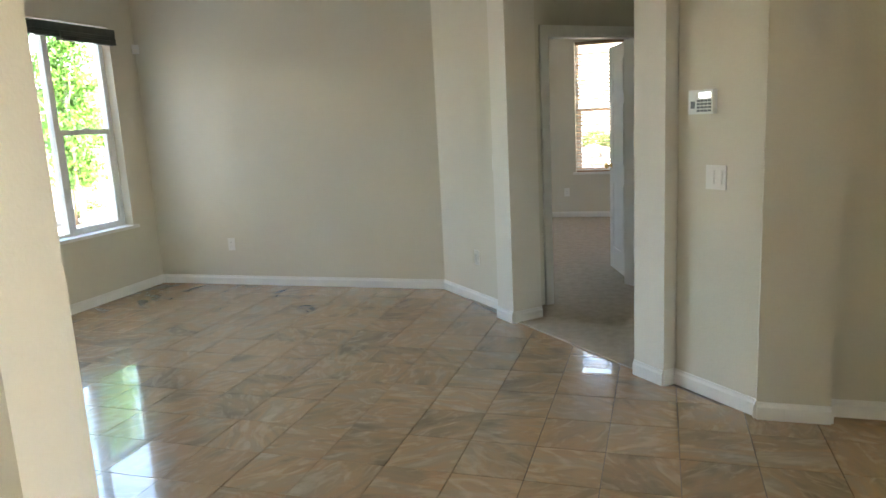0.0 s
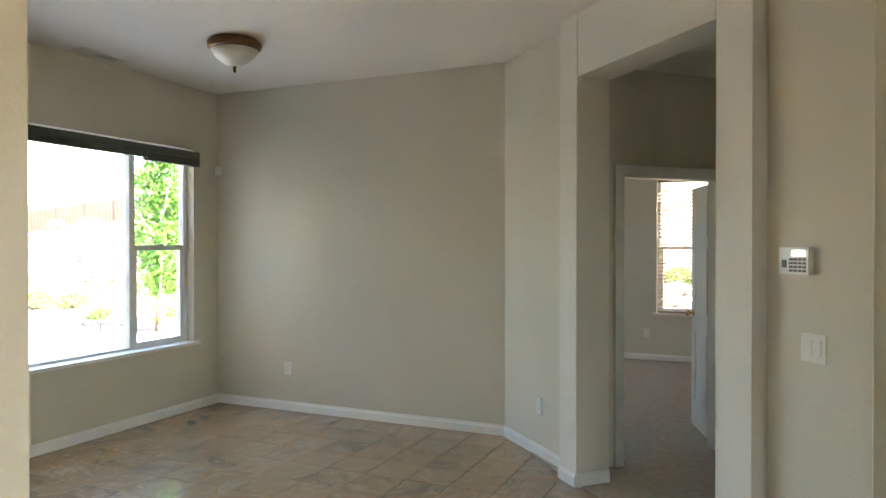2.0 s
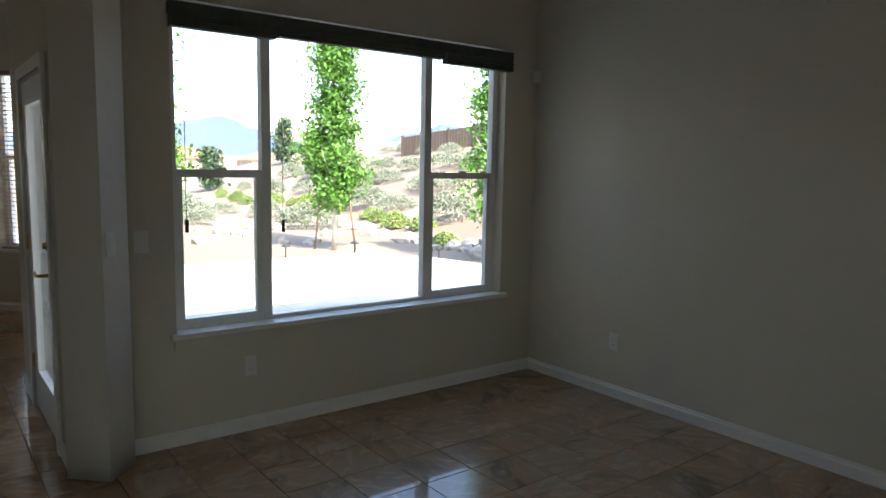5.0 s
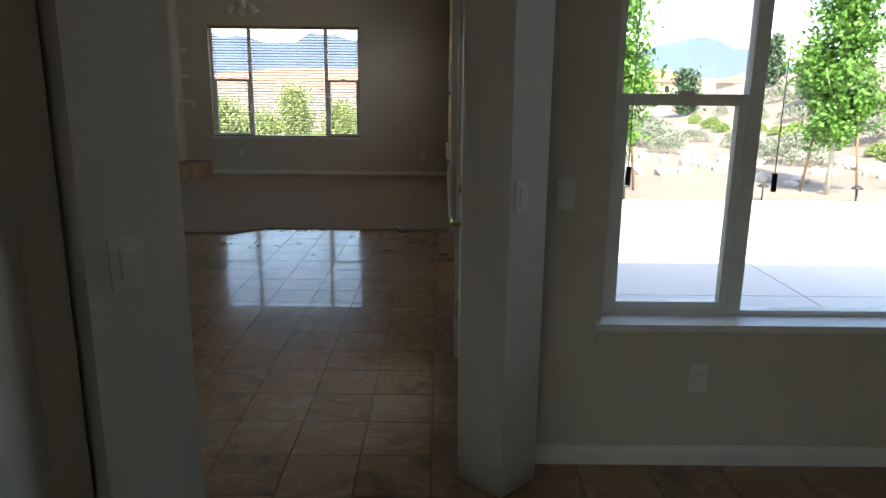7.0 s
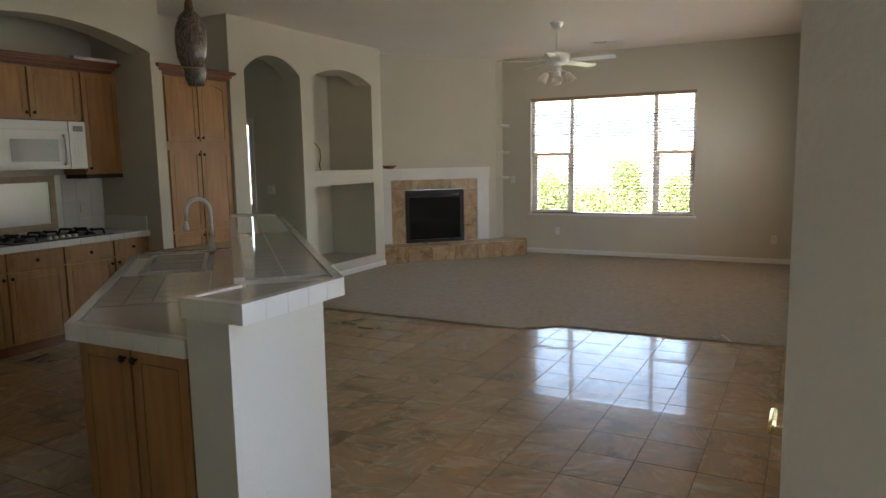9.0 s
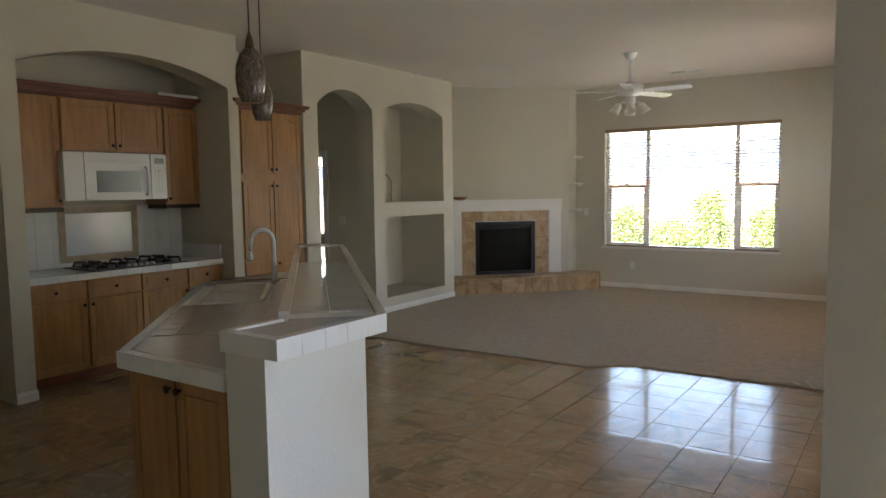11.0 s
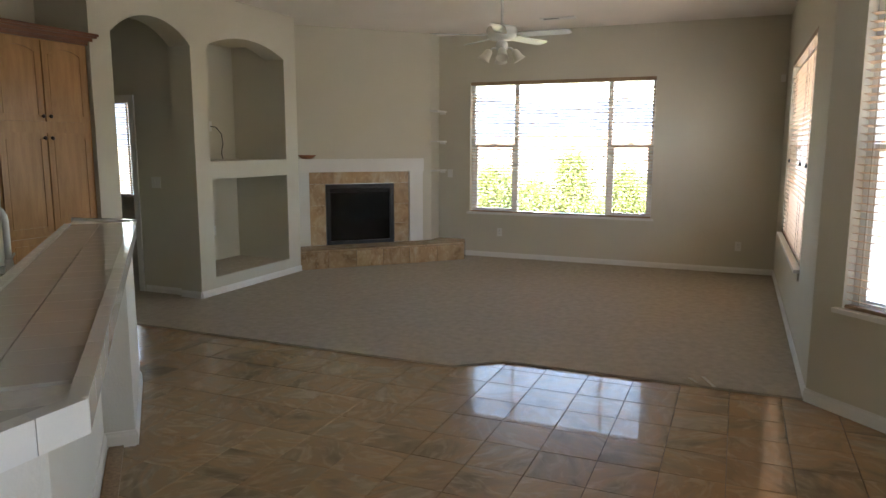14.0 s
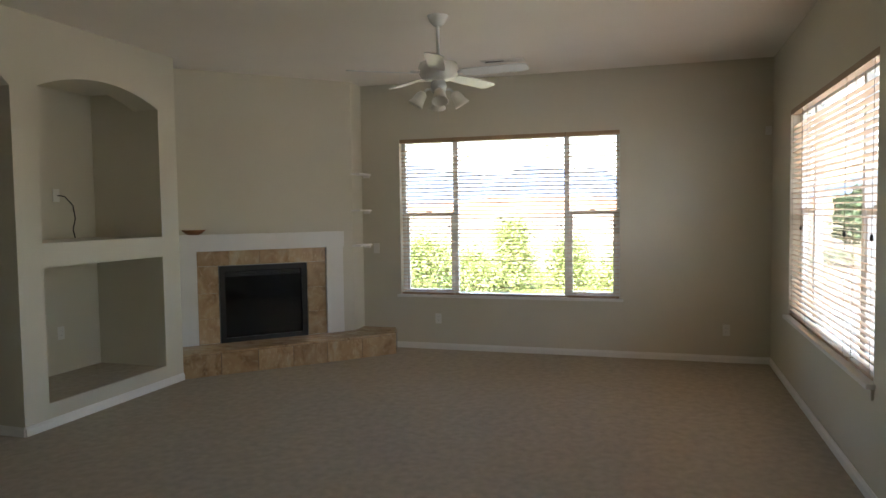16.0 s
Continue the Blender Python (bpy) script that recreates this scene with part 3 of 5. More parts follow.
    if sill:
        part("window_sill", bxr(0.006, -0.035, w + 0.035, -depth + 0.076, 0.045, z0 - 0.022, z0 + 0.006), TRIM, win)
        part("apron", bxr(0.004, -0.015, w + 0.015, 0.001, 0.016, z0 - 0.085, z0 - 0.022), WALL, win)
    return win


def blind(start, rz, x0, x1, z0, z1, y=-0.03, tilt=10.0, pitch=0.044, wand=True, label="pale wooden venetian blind lowered with open slats"):
    """A wooden venetian blind in front of one light of a window."""
    b = thing("venetian_blind", pose(start[0], start[1], 0, 0, 0, rz), label, "blind", group="wooden blinds")
    part("headrail", bxr(0.004, x0, x1, y - 0.03, y + 0.032, z1 - 0.042, z1), WOODSLAT_DARK, b)
    part("bottom_rail", bxr(0.004, x0 + 0.004, x1 - 0.004, y - 0.024, y + 0.024, z0 + 0.008, z0 + 0.028), WOODSLAT_DARK, b)
    n = int((z1 - 0.08 - z0 - 0.04) / pitch)
    bm = bmesh.new()
    w, t = 0.0245, 0.0014
    rows = [[bm.verts.new((x, yy, zz)) for yy, zz in ((-w, -t), (0, -t + 0.0025), (w, -t), (w, t), (0, t + 0.0025), (-w, t))] for x in (x0 + 0.004, x1 - 0.004)]
    for i in range(6):
        j = (i + 1) % 6
        bm.faces.new((rows[0][i], rows[0][j], rows[1][j], rows[1][i]))
    bm.faces.new(rows[0]), bm.faces.new(rows[1][::-1])
    me = mesh_of("slat", bm, BLINDWOOD)
    for i in range(n):
        s = new("slat", me)
        s.parent = b
        s.matrix_basis = pose(0, y, z0 + 0.055 + i * pitch, tilt + 2.0 * math.sin(i * 1.7), 0, 0)
    for x in ((x0 + 0.09), (x1 - 0.09)):
        bm = bmesh.new()
        for yy in (y - 0.026, y + 0.026):
            tube(bm, [(x, yy, z0 + 0.02), (x, yy, z1 - 0.05)], 0.0012, 5)
        part("ladder_cord", bm, BLINDCORD, b)
    if wand:
        part("lift_cord", tube(bmesh.new(), [(x0 + 0.05, y + 0.036, z1 - 0.05), (x0 + 0.05, y + 0.037, (z0 + z1) / 2 - 0.1)], 0.0018, 5), BLINDCORD, b)
        part("tassel", lathe(bmesh.new(), [(0.003, 0.03), (0.008, 0.02), (0.010, 0.0), (0.004, -0.008)], 8, x0 + 0.05, y + 0.037, (z0 + z1) / 2 - 0.12), DARKPLASTIC, b)
    return b


WOODSLAT_DARK = mat("darker_wood_rail", (0.30, 0.19, 0.11), 0.45, scale=5, fine=40, stretch=(0.6, 6, 6), col2=(0.42, 0.28, 0.17))
BLINDCORD = mat("tan_cord", (0.35, 0.27, 0.19), 0.9)

# dining window and its raised shade
window("window_1", (-4.68, WIN_D[1]), -90, WIN_D[1] - WIN_D[0], WIN_D[2], WIN_D[3], [0.635, 1.815], low=1.51)
shade = thing("window_shade", pose(-4.68, 4.69, 0, 0, 0, -90), "grey-green fabric shade raised in folds above the window", "window shade")
part("headrail", bxr(0.006, -0.005, 2.40, 0.002, 0.062, 2.335, 2.395), FABRIC, shade)
for i, (a, b, zz) in enumerate(((-0.004, 0.60, 2.262), (0.62, 1.80, 2.285), (1.82, 2.396, 2.268))):
    bm = bmesh.new()
    for k in range(4):
        q = zz + (2.335 - zz) * k / 4
        box(bm, a, b, 0.004 + 0.003 * (k % 2), 0.066 - 0.005 * (k % 2), q, q + (2.334 - zz) / 4 - 0.002)
    part("folded_fabric", round_edges(bm, 0.004, 1), FABRIC, shade)
for x, z, r in ((1.78, 1.22, 0.007), (2.335, 1.24, 0.008)):
    part("pull_cord", tube(bmesh.new(), [(x, 0.05, 2.27), (x + 0.001, 0.045, z + 0.02)], 0.0022, 5), PLASTIC, shade)
    part("cord_weight", bxr(0.004, x - r, x + r, 0.037, 0.053, z - 0.045, z + 0.025), DARKPLASTIC, shade)
# bedroom window
window("window_2", (WIN_B[1], 9.23), 180, WIN_B[1] - WIN_B[0], WIN_B[2], WIN_B[3], [0.62], low=1.49)
blind((WIN_B[1], 9.23), 180, 0.01, WIN_B[1] - WIN_B[0] - 0.01, WIN_B[2], WIN_B[3] - 0.005, tilt=14, pitch=0.05)
# second bedroom window, out of view and added only for its light
window("window_10", (-3.2, 7.89), -90, 0.9, 0.63, 2.40, [0.45], low=1.49)
# great room windows
wg = WIN_G[1] - WIN_G[0]
window("window_3", (-14.0, WIN_G[1]), -90, wg, WIN_G[2], WIN_G[3], [0.575, 1.855], low=1.585)
for a, b in ((0.006, 0.572), (0.578, 1.852), (1.858, wg - 0.006)):
    blind((-14.0, WIN_G[1]), -90, a, b, WIN_G[2], WIN_G[3])
ws = WIN_S[1] - WIN_S[0]
window("window_4", (WIN_S[1], 1.755), 180, ws, WIN_S[2], WIN_S[3], [0.575, 1.925], low=1.585)
for a, b in ((0.006, 0.572), (0.578, 1.922), (1.928, ws - 0.006)):
    blind((WIN_S[1], 1.755), 180, a, b, WIN_S[2], WIN_S[3], tilt=8)
for k, (p, rz, off, w) in enumerate(((BAY[2], -135, 0.2, 0.93), (BAY[1], 180, 0.12, 0.96), (BAY[0], 135, 0.2, 0.93))):
    c, s = math.cos(radians(rz)), math.sin(radians(rz))
    q = (p[0] + off * c, p[1] + off * s)
    window("window_%d" % (5 + k), q, rz, w, 0.64, 2.45, [w / 2], low=1.585)
    # north and east bay blinds are unseen, added to dim the floor
    blind(q, rz, 0.006, w - 0.006, 0.64, 2.45, tilt=10 if k == 0 else 22)
wm = WIN_M[1] - WIN_M[0]
window("window_8", (-14.2, WIN_M[1]), -90, wm, WIN_M[2], WIN_M[3], [wm / 2])
blind((-14.2, WIN_M[1]), -90, 0.006, wm - 0.006, WIN_M[2], WIN_M[3], tilt=16)


def casing(name, m, w, h, depth, sides=(1, -1)):
    """Door lining with flat casings round an opening of width w; the wall lies from y = -depth to 0."""
    c = thing(name, m, "white painted door casing", "door casing", kind="structure")
    bm = bmesh.new()
    for a in ((0, 0.02, 0, h), (w - 0.02, w, 0, h), (0.02, w - 0.02, h - 0.02, h)):
        bar(bm, *a, -depth - 0.002, 0.002)
    part("door_lining", bm, TRIM, c)
    for s in sides:
        y0, y1 = (0.002, 0.02) if s > 0 else (-depth - 0.02, -depth - 0.002)
        for a in ((-0.06, 0.008, 0, h + 0.06), (w - 0.008, w + 0.06, 0, h + 0.06), (0.008, w - 0.008, h - 0.008, h + 0.06)):
            part("casing", bxr(0.004, a[0], a[1], y0, y1, a[2], a[3]), TRIM, c)
    return c


def lever(parent, m, mirror=1):
    k = part("lever_handle", tube(tube(lathe(bmesh.new(), [(0.028, 0), (0.028, 0.008), (0.012, 0.012), (0.010, 0.055)], 14), [(0, 0, 0.060), (0, 0, 0.065)], 0.010), [(0, 0, 0.060), (mirror * 0.05, 0.004, 0.062), (mirror * 0.11, -0.006, 0.060)], 0.0085, 8), BRASS, parent, "polished brass lever handle")
    k.matrix_basis = m
    return k


# bedroom door, standing open into the bedroom
wd = (5.10 - 3.86) / 1.4142
cas = casing("door_casing_1", pose(*sd(3.86, -5.51), 0, 0, 0, 45), wd, 2.03, 0.12)
door = thing("door_1", pose(-0.115, 5.225, 0.012, 0, 0, math.degrees(math.atan2(0.95, -0.31))), "white panelled bedroom door standing wide open", "door", kind="structure")


def panel_leaf(parent, w, h, t=0.035):
    bm = bmesh.new()
    box(bm, 0, w, -t / 2 + 0.006, t / 2 - 0.006, 0, h)
    rails = ((0, 0.11, 0, h), (w - 0.11, w, 0, h), (w / 2 - 0.05, w / 2 + 0.05, 0.2, h - 0.12), (0.11, w - 0.11, 0, 0.2), (0.11, w - 0.11, h - 0.12, h), (0.11, w - 0.11, 0.80, 0.98), (0.11, w - 0.11, 1.50, 1.60))
    for y0, y1 in ((-t / 2, -t / 2 + 0.0065), (t / 2 - 0.0065, t / 2)):
        for a, b, c, d in rails:
            box(bm, a, b, y0, y1, c, d)
    return part("leaf", bm, TRIM, parent)


panel_leaf(door, 0.82, 2.0)
for s in (1, -1):
    k = part("knob", lathe(bmesh.new(), [(0.026, 0), (0.026, 0.006), (0.010, 0.012), (0.010, 0.03), (0.024, 0.038), (0.028, 0.05), (0.020, 0.062), (0.004, 0.066)], 14), BRASS, door, "polished brass door knob")
    k.matrix_basis = pose(0.755, s * 0.0175, 0.95, -90 * s, 0, 0)
for z in (0.18, 0.98, 1.74):
    part("hinge", bxr(0.003, -0.016, 0.035, -0.0215, 0.0215, z, z + 0.09), BRASS, door, "brass door hinge")
# patio door in the great room
casing("door_casing_2", pose(DOOR_P[1], 1.755, 0, 0, 0, 180), DOOR_P[1] - DOOR_P[0], 2.05, 0.16, sides=(1,))
pd = thing("door_2", pose(DOOR_P[1] - 0.022, 1.777, 0.015, 0, 0, 180), "white patio door with a full glass light and brass lever", "door", kind="structure")
wp = DOOR_P[1] - DOOR_P[0] - 0.044
bm = bmesh.new()
for a in ((0, 0.13, 0, 2.01), (wp - 0.13, wp, 0, 2.01), (0.13, wp - 0.13, 0, 0.25), (0.13, wp - 0.13, 1.87, 2.01)):
    bar(bm, *a, -0.022, 0.022)
part("leaf", round_edges(bm, 0.003, 1), TRIM, pd)
g = part("pane", bx(0.13, wp - 0.13, -0.004, 0.004, 0.25, 1.87), GLASS, pd)
g.visible_shadow = False
lever(pd, pose(0.065, 0.022, 0.94, -90, 0, 0), 1)
k = part("deadbolt", lathe(bmesh.new(), [(0.030, 0), (0.030, 0.012), (0.018, 0.016), (0.016, 0.03), (0.004, 0.032)], 14), BRASS, pd, "polished brass deadbolt")
k.matrix_basis = pose(0.065, 0.022, 1.10, -90, 0, 0)
for z in (0.25, 1.0, 1.8):
    part("hinge", bxr(0.002, wp - 0.004, wp + 0.012, 0.022, 0.036, z, z + 0.09), BRASS, pd)
# entry window, never in view, added for the light from the east
window("window_9", (1.60, -0.9), 90, 1.0, 0.3, 2.4, [0.5])
# passage door opening
casing("door_casing_3", pose(-10.262, -4.66, 0, 0, 0, -90), 0.86, 2.05, 0.138)


# ---- plates on the walls ----
def plate(name, m, gangs=1, kind="outlet", label=""):
    p = thing(name, m, label, "outlet" if kind == "outlet" else "switch", group="wall plates")
    w = 0.036 + 0.023 * (gangs - 1)
    part("cover_plate", bxr(0.003, -w, w, 0, 0.007, -0.058, 0.058), PLASTIC, p)
    for i in range(gangs):
        x = (i - (gangs - 1) / 2) * 0.046
        if kind == "outlet":
            for z in (-0.02, 0.02):
                part("socket", bxr(0.003, x - 0.016, x + 0.016, 0.007, 0.010, z - 0.014, z + 0.014), PLASTIC, p)
                bm = bmesh.new()
                for dx in (-0.006, 0.006):
                    box(bm, x + dx - 0.001, x + dx + 0.001, 0.0095, 0.0104, z - 0.004, z + 0.005)
                part("slot", bm, DARKPLASTIC, p)
        elif kind == "switch":
            part("rocker", bxr(0.003, x - 0.016, x + 0.016, 0.007, 0.012, -0.033, 0.033), PLASTIC, p)
    return p


OUT, SWI = "white plastic outlet plate low on the beige wall", "white rocker switch plate on the beige wall"
plate("wall_outlet", pose(-3.85, 5.0, 0.39, 0, 0, 180), label=OUT)
plate("wall_outlet", pose(*sd(S0, -5.91), 0.37, 0, 0, 135), label=OUT)
plate("wall_outlet", pose(-4.68, 2.715, 0.39, 0, 0, -90), label=OUT)
plate("wall_outlet", pose(-1.20, 9.23, 0.36, 0, 0, 180), label=OUT)
plate("wall_outlet", pose(-14.0, -1.785, 0.373, 0, 0, -90), label=OUT)
plate("wall_outlet", pose(-14.0, 1.336, 0.35, 0, 0, -90), label=OUT)
plate("wall_outlet", pose(-11.28, -4.52, 0.565, 0, 0, 0), label="white outlet plate inside the lower niche")
plate("cable_plate", pose(-11.29, -4.52, 1.81, 0, 0, 0), kind="blank", label="white cable plate inside the upper niche")
tagged(solid("television_cable", tube(bmesh.new(), [(-11.30, -4.51, 1.81), (-11.33, -4.46, 1.80), (-11.39, -4.43, 1.72), (-11.42, -4.44, 1.60), (-11.41, -4.46, 1.50), (-11.41, -4.44, 1.424)], 0.005, 8), DARKPLASTIC), "black television cable hanging from a niche plate", "cable")
plate("light_switch", pose(*sd(S0, -5.45), 1.126, 0, 0, 135), kind="switch", label=SWI)
plate("light_switch", pose(*sd(3.24, -2.60), 1.118, 0, 0, 135), 2, "switch", "white double rocker switch plate below the alarm keypad")
plate("light_switch", pose(*sd(GP, -6.385), 1.174, 0, 0, -45), 1, "switch", "white rocker switch plate on the pilaster")
plate("light_switch", pose(*sd(GP, -4.45), 1.174, 0, 0, -45), 1, "switch", "white rocker switch plate on the pilaster")
plate("blank_plate", pose(-4.68, 2.13, 1.15, 0, 0, -90), kind="blank", label="white blank plate beside the dining window")
plate("blank_plate", pose(-14.0, -2.545, 1.19, 0, 0, -90), kind="blank", label="white blank plate below the corner shelf")
plate("light_switch", pose(-10.262, -4.36, 1.2, 0, 0, -90), 2, "switch", "white switch plate in the dim passage")
for m in (pose(-4.64, 4.96, 2.25, 0, 0, -135), pose(-13.96, 1.715, 2.38, 0, 0, 225 - 45)):
    det = thing("motion_detector", m, "small white motion detector in the room corner", "sensor", group="motion detectors")
    part("housing", round_edges(bx(-0.03, 0.03, -0.02, 0.03, -0.04, 0.04), 0.010), PLASTIC, det)
    part("lens", round_edges(bx(-0.018, 0.018, 0.03, 0.034, -0.03, 0.0), 0.001), FROST, det)
# alarm keypad
kp = thing("alarm_keypad", pose(*sd(3.24, -2.71), 1.475, 0, 0, 135) @ Matrix.Diagonal((0.86, 1, 0.92, 1)), "white alarm keypad with grey keys and lit display", "keypad")
part("housing", round_edges(bx(-0.085, 0.085, 0, 0.03, -0.062, 0.062), 0.008), APPL, kp)
LCD = mat("lit_display", (0.55, 0.75, 0.72), 0.2, emit=0.25)
part("display", bxr(0.001, -0.07, 0.01, 0.03, 0.0315, 0.022, 0.046), LCD, kp)
KEYGREY = mat("grey_keys", (0.16, 0.17, 0.19), 0.5)
for r in range(4):
    for c in range(4):
        part("key", bxr(0.002, -0.074 + c * 0.026, -0.056 + c * 0.026, 0.03, 0.034, -0.05 + r * 0.017, -0.039 + r * 0.017), KEYGREY, kp)
part("speaker_grille", round_edges(bx(0.04, 0.068, 0.03, 0.032, -0.032, 0.004), 0.001), KEYGREY, kp)

# ---- fireplace ----
fp = thing("fireplace_surround", pose(0, 0, 0), "white painted fireplace mantel with tan stone tile facing", "fireplace")


def fplate(s0, s1, d0, d1, z0, z1):
    return prism(bmesh.new(), [sd(s0, d0), sd(s0, d1), sd(s1, d1), sd(s1, d0)], z0, z1)


part("mantel_shelf", round_edges(fplate(FS + 0.003, FS + 0.09, -8.30, -10.80, 1.235, 1.41), 0.006), TRIM, fp)
for a, b in ((-8.30, -8.53), (-10.51, -10.79)):
    part("pilaster", round_edges(fplate(FS + 0.003, FS + 0.055, a, b, 0.255, 1.235), 0.004), TRIM, fp)
for z0, z1, cuts in ((1.078, 1.232, [-8.535, -9.0, -9.45, -9.9, -10.3, -10.505]), (0.79, 1.074, [-8.535, -8.84]), (0.52, 0.786, [-8.535, -8.84]), (0.258, 0.516, [-8.535, -8.84]), (0.79, 1.074, [-10.2, -10.505]), (0.52, 0.786, [-10.2, -10.505]), (0.258, 0.516, [-10.2, -10.505])):
    for a, b in zip(cuts, cuts[1:]):
        part("facing_tile", round_edges(fplate(FS + 0.003, FS + 0.022, a - 0.003, b + 0.003, z0, z1), 0.002, 1), HEARTH, fp)
fb = thing("firebox", pose(0, 0, 0), "black metal gas firebox with dark glass front", "fireplace insert")
for a, b, z0, z1 in ((-8.85, -8.93, 0.235, 1.07), (-10.11, -10.19, 0.235, 1.07), (-8.93, -10.11, 1.01, 1.07), (-8.93, -10.11, 0.235, 0.30)):
    part("frame", round_edges(fplate(FS - 0.02, FS + 0.034, a, b, z0, z1), 0.003), BLACK, fb)
part("glass_front", fplate(FS - 0.012, FS - 0.006, -8.93, -10.11, 0.30, 1.01), BLACKGLASS, fb)
part("firebox_body", fplate(FS - 0.30, FS - 0.02, -8.86, -10.18, 0.24, 1.065), BLACK, fb)
for k in range(4):
    part("louvre", fplate(FS + 0.0, FS + 0.03, -8.95, -10.09, 0.955 + k * 0.013, 0.961 + k * 0.013), BLACK, fb)
ht = thing("hearth", pose(0, 0, 0), "raised hearth clad in polished tan stone tiles", "hearth")
HP = [(-11.985, -3.775), (-13.03, -2.74), (-13.63, -2.19), (-13.985, -2.31), (-13.985, -2.715), (-13.70, -2.715), (-12.36, -4.05), (-12.05, -4.05)]
part("core", prism(bmesh.new(), [(x - 0.008, y - 0.012) for x, y in HP], 0.015, 0.232), GROUT, ht)
part("top_slab", round_edges(prism(bmesh.new(), HP, 0.232, 0.252), 0.005), HEARTH, ht)
for (a, b), k in ((((-11.985, -3.775), (-13.03, -2.74)), 4), (((-13.03, -2.74), (-13.63, -2.19)), 2), (((-13.63, -2.19), (-13.985, -2.31)), 1)):
    A, B = Vector(a), Vector(b)
    nn = Vector((-(B - A).y, (B - A).x)).normalized() * -0.012
    for i in range(k):
        p, q = A.lerp(B, (i + 0.01) / k), A.lerp(B, (i + 0.99) / k)
        part("riser_tile", prism(bmesh.new(), [tuple(p), tuple(q), tuple(q + nn), tuple(p + nn)], 0.016, 0.230), HEARTH, ht)
bowl = solid("wooden_bowl", lathe(bmesh.new(), [(0.05, 0.0), (0.08, 0.012), (0.12, 0.05), (0.115, 0.052), (0.07, 0.02)], 20), mat("orange_wood", (0.30, 0.10, 0.03), 0.4, var=0.2), pose(*sd(FS + 0.06, -8.50), 1.411, 0, 0, 0), "small orange-brown wooden bowl on the mantel", "bowl")
for z in (2.065, 1.645, 1.238):
    sh = thing("corner_shelf", pose(0, 0, 0), "small white corner shelf beside the fireplace", "shelf", group="corner shelves")
    part("board", round_edges(prism(bmesh.new(), [(-13.995, -2.60), (-13.995, -2.715), (-13.70, -2.715), (-13.64, -2.70), (-13.66, -2.60)], z - 0.012, z + 0.008), 0.003), TRIM, sh)
    part("cleat", bxr(0.002, -13.998, -13.98, -2.70, -2.62, z - 0.04, z - 0.012), TRIM, sh)


# ---- kitchen ----
def door_part(parent, x, y, z, w, h, knob, arch=False, rz=0, name="door"):
    """A framed cabinet door with a raised panel and a knob; its front faces local +y."""
    e, r, t = 0.004, 0.055, 0.02
    d = part(name, bx(e, w - e, 0, 0.010, e, h - e), WOOD, parent)
    d.matrix_basis = pose(x, y, z, 0, 0, rz)
    for a, b in ((e, r), (w - r, w - e)):
        part("stile", bxr(0.0025, a, b, 0.010, t, e, h - e), WOOD, d)
    part("bottom_rail", bxr(0.0025, r, w - r, 0.010, t - 0.0005, e, r), WOOD, d)
    if arch:
        bm = bmesh.new()
        arch_wall(bm, r, w - r, h - r - 0.04, h - r, 0.010, t - 0.0005, h - e, 10)
        bmesh.ops.remove_doubles(bm, verts=bm.verts, dist=0.0003)
        part("top_rail", bm, WOOD, d)
    else:
        part("top_rail", bxr(0.0025, r, w - r, 0.010, t - 0.0005, h - r, h - e), WOOD, d)
    part("raised_panel", round_edges(bx(r + 0.004, w - r - 0.004, 0.0101, 0.0185, r + 0.004, h - r - 0.004 - (0.038 if arch else 0)), 0.0075, 1), WOOD, d)
    kx = {"l": 0.03, "r": w - 0.03, "c": w / 2}[knob[0]]
    kz = {"t": h - 0.045, "b": 0.045, "c": h / 2}[knob[1]]
    k = part("knob", lathe(bmesh.new(), [(0.006, 0), (0.006, 0.012), (0.015, 0.018), (0.016, 0.024), (0.010, 0.030)], 10), KNOB, d, "dark bronze knob")
    k.matrix_basis = pose(kx, 0.02, kz, -90, 0, 0)
    return d


BX = [-6.105, -6.64, -7.14, -7.63, -8.025]
YF = -3.97
for i, (b, a) in enumerate(zip(BX, BX[1:])):
    c = thing("base_cabinet", pose(a, YF, 0), "honey maple base cabinet with a drawer over a door", "cabinet", group="kitchen base cabinets")
    w = b - a
    part("body", bx(0.001, w - 0.001, -0.61, 0, 0.10, 0.87), WOOD, c)
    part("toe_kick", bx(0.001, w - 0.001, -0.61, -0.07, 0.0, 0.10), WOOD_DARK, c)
    door_part(c, 0.006, 0, 0.115, w - 0.012, 0.585, "lt" if i in (0, 2) else "rt")
    d = part("drawer_front", round_edges(bx(0.01, w - 0.01, 0, 0.02, 0.715, 0.858), 0.006), WOOD, c)
    d2 = part("drawer_panel", round_edges(bx(0.05, w - 0.05, 0.02, 0.025, 0.745, 0.828), 0.004), WOOD, d)
    k = part("knob", lathe(bmesh.new(), [(0.006, 0), (0.006, 0.012), (0.015, 0.018), (0.016, 0.024), (0.010, 0.030)], 10), KNOB, d, "dark bronze knob")
    k.matrix_basis = pose(w / 2, 0.025, 0.786, -90, 0, 0)
ct = thing("kitchen_countertop", pose(0, 0, 0), "white glazed tile countertop along the cooking alcove", "countertop")
part("slab", bx(-8.028, -6.102, -4.598, -3.945, 0.872, 0.906), WHITE_GROUT, ct)
for i in range(13):
    x1 = -6.103 - i * 0.1485
    part("edge_tile", round_edges(bx(max(x1 - 0.1465, -8.027), x1, -3.968, -3.93, 0.868, 0.922), 0.006), WHITE_TILE, ct)
    for j in range(4):
        y1 = -3.970 - j * 0.157
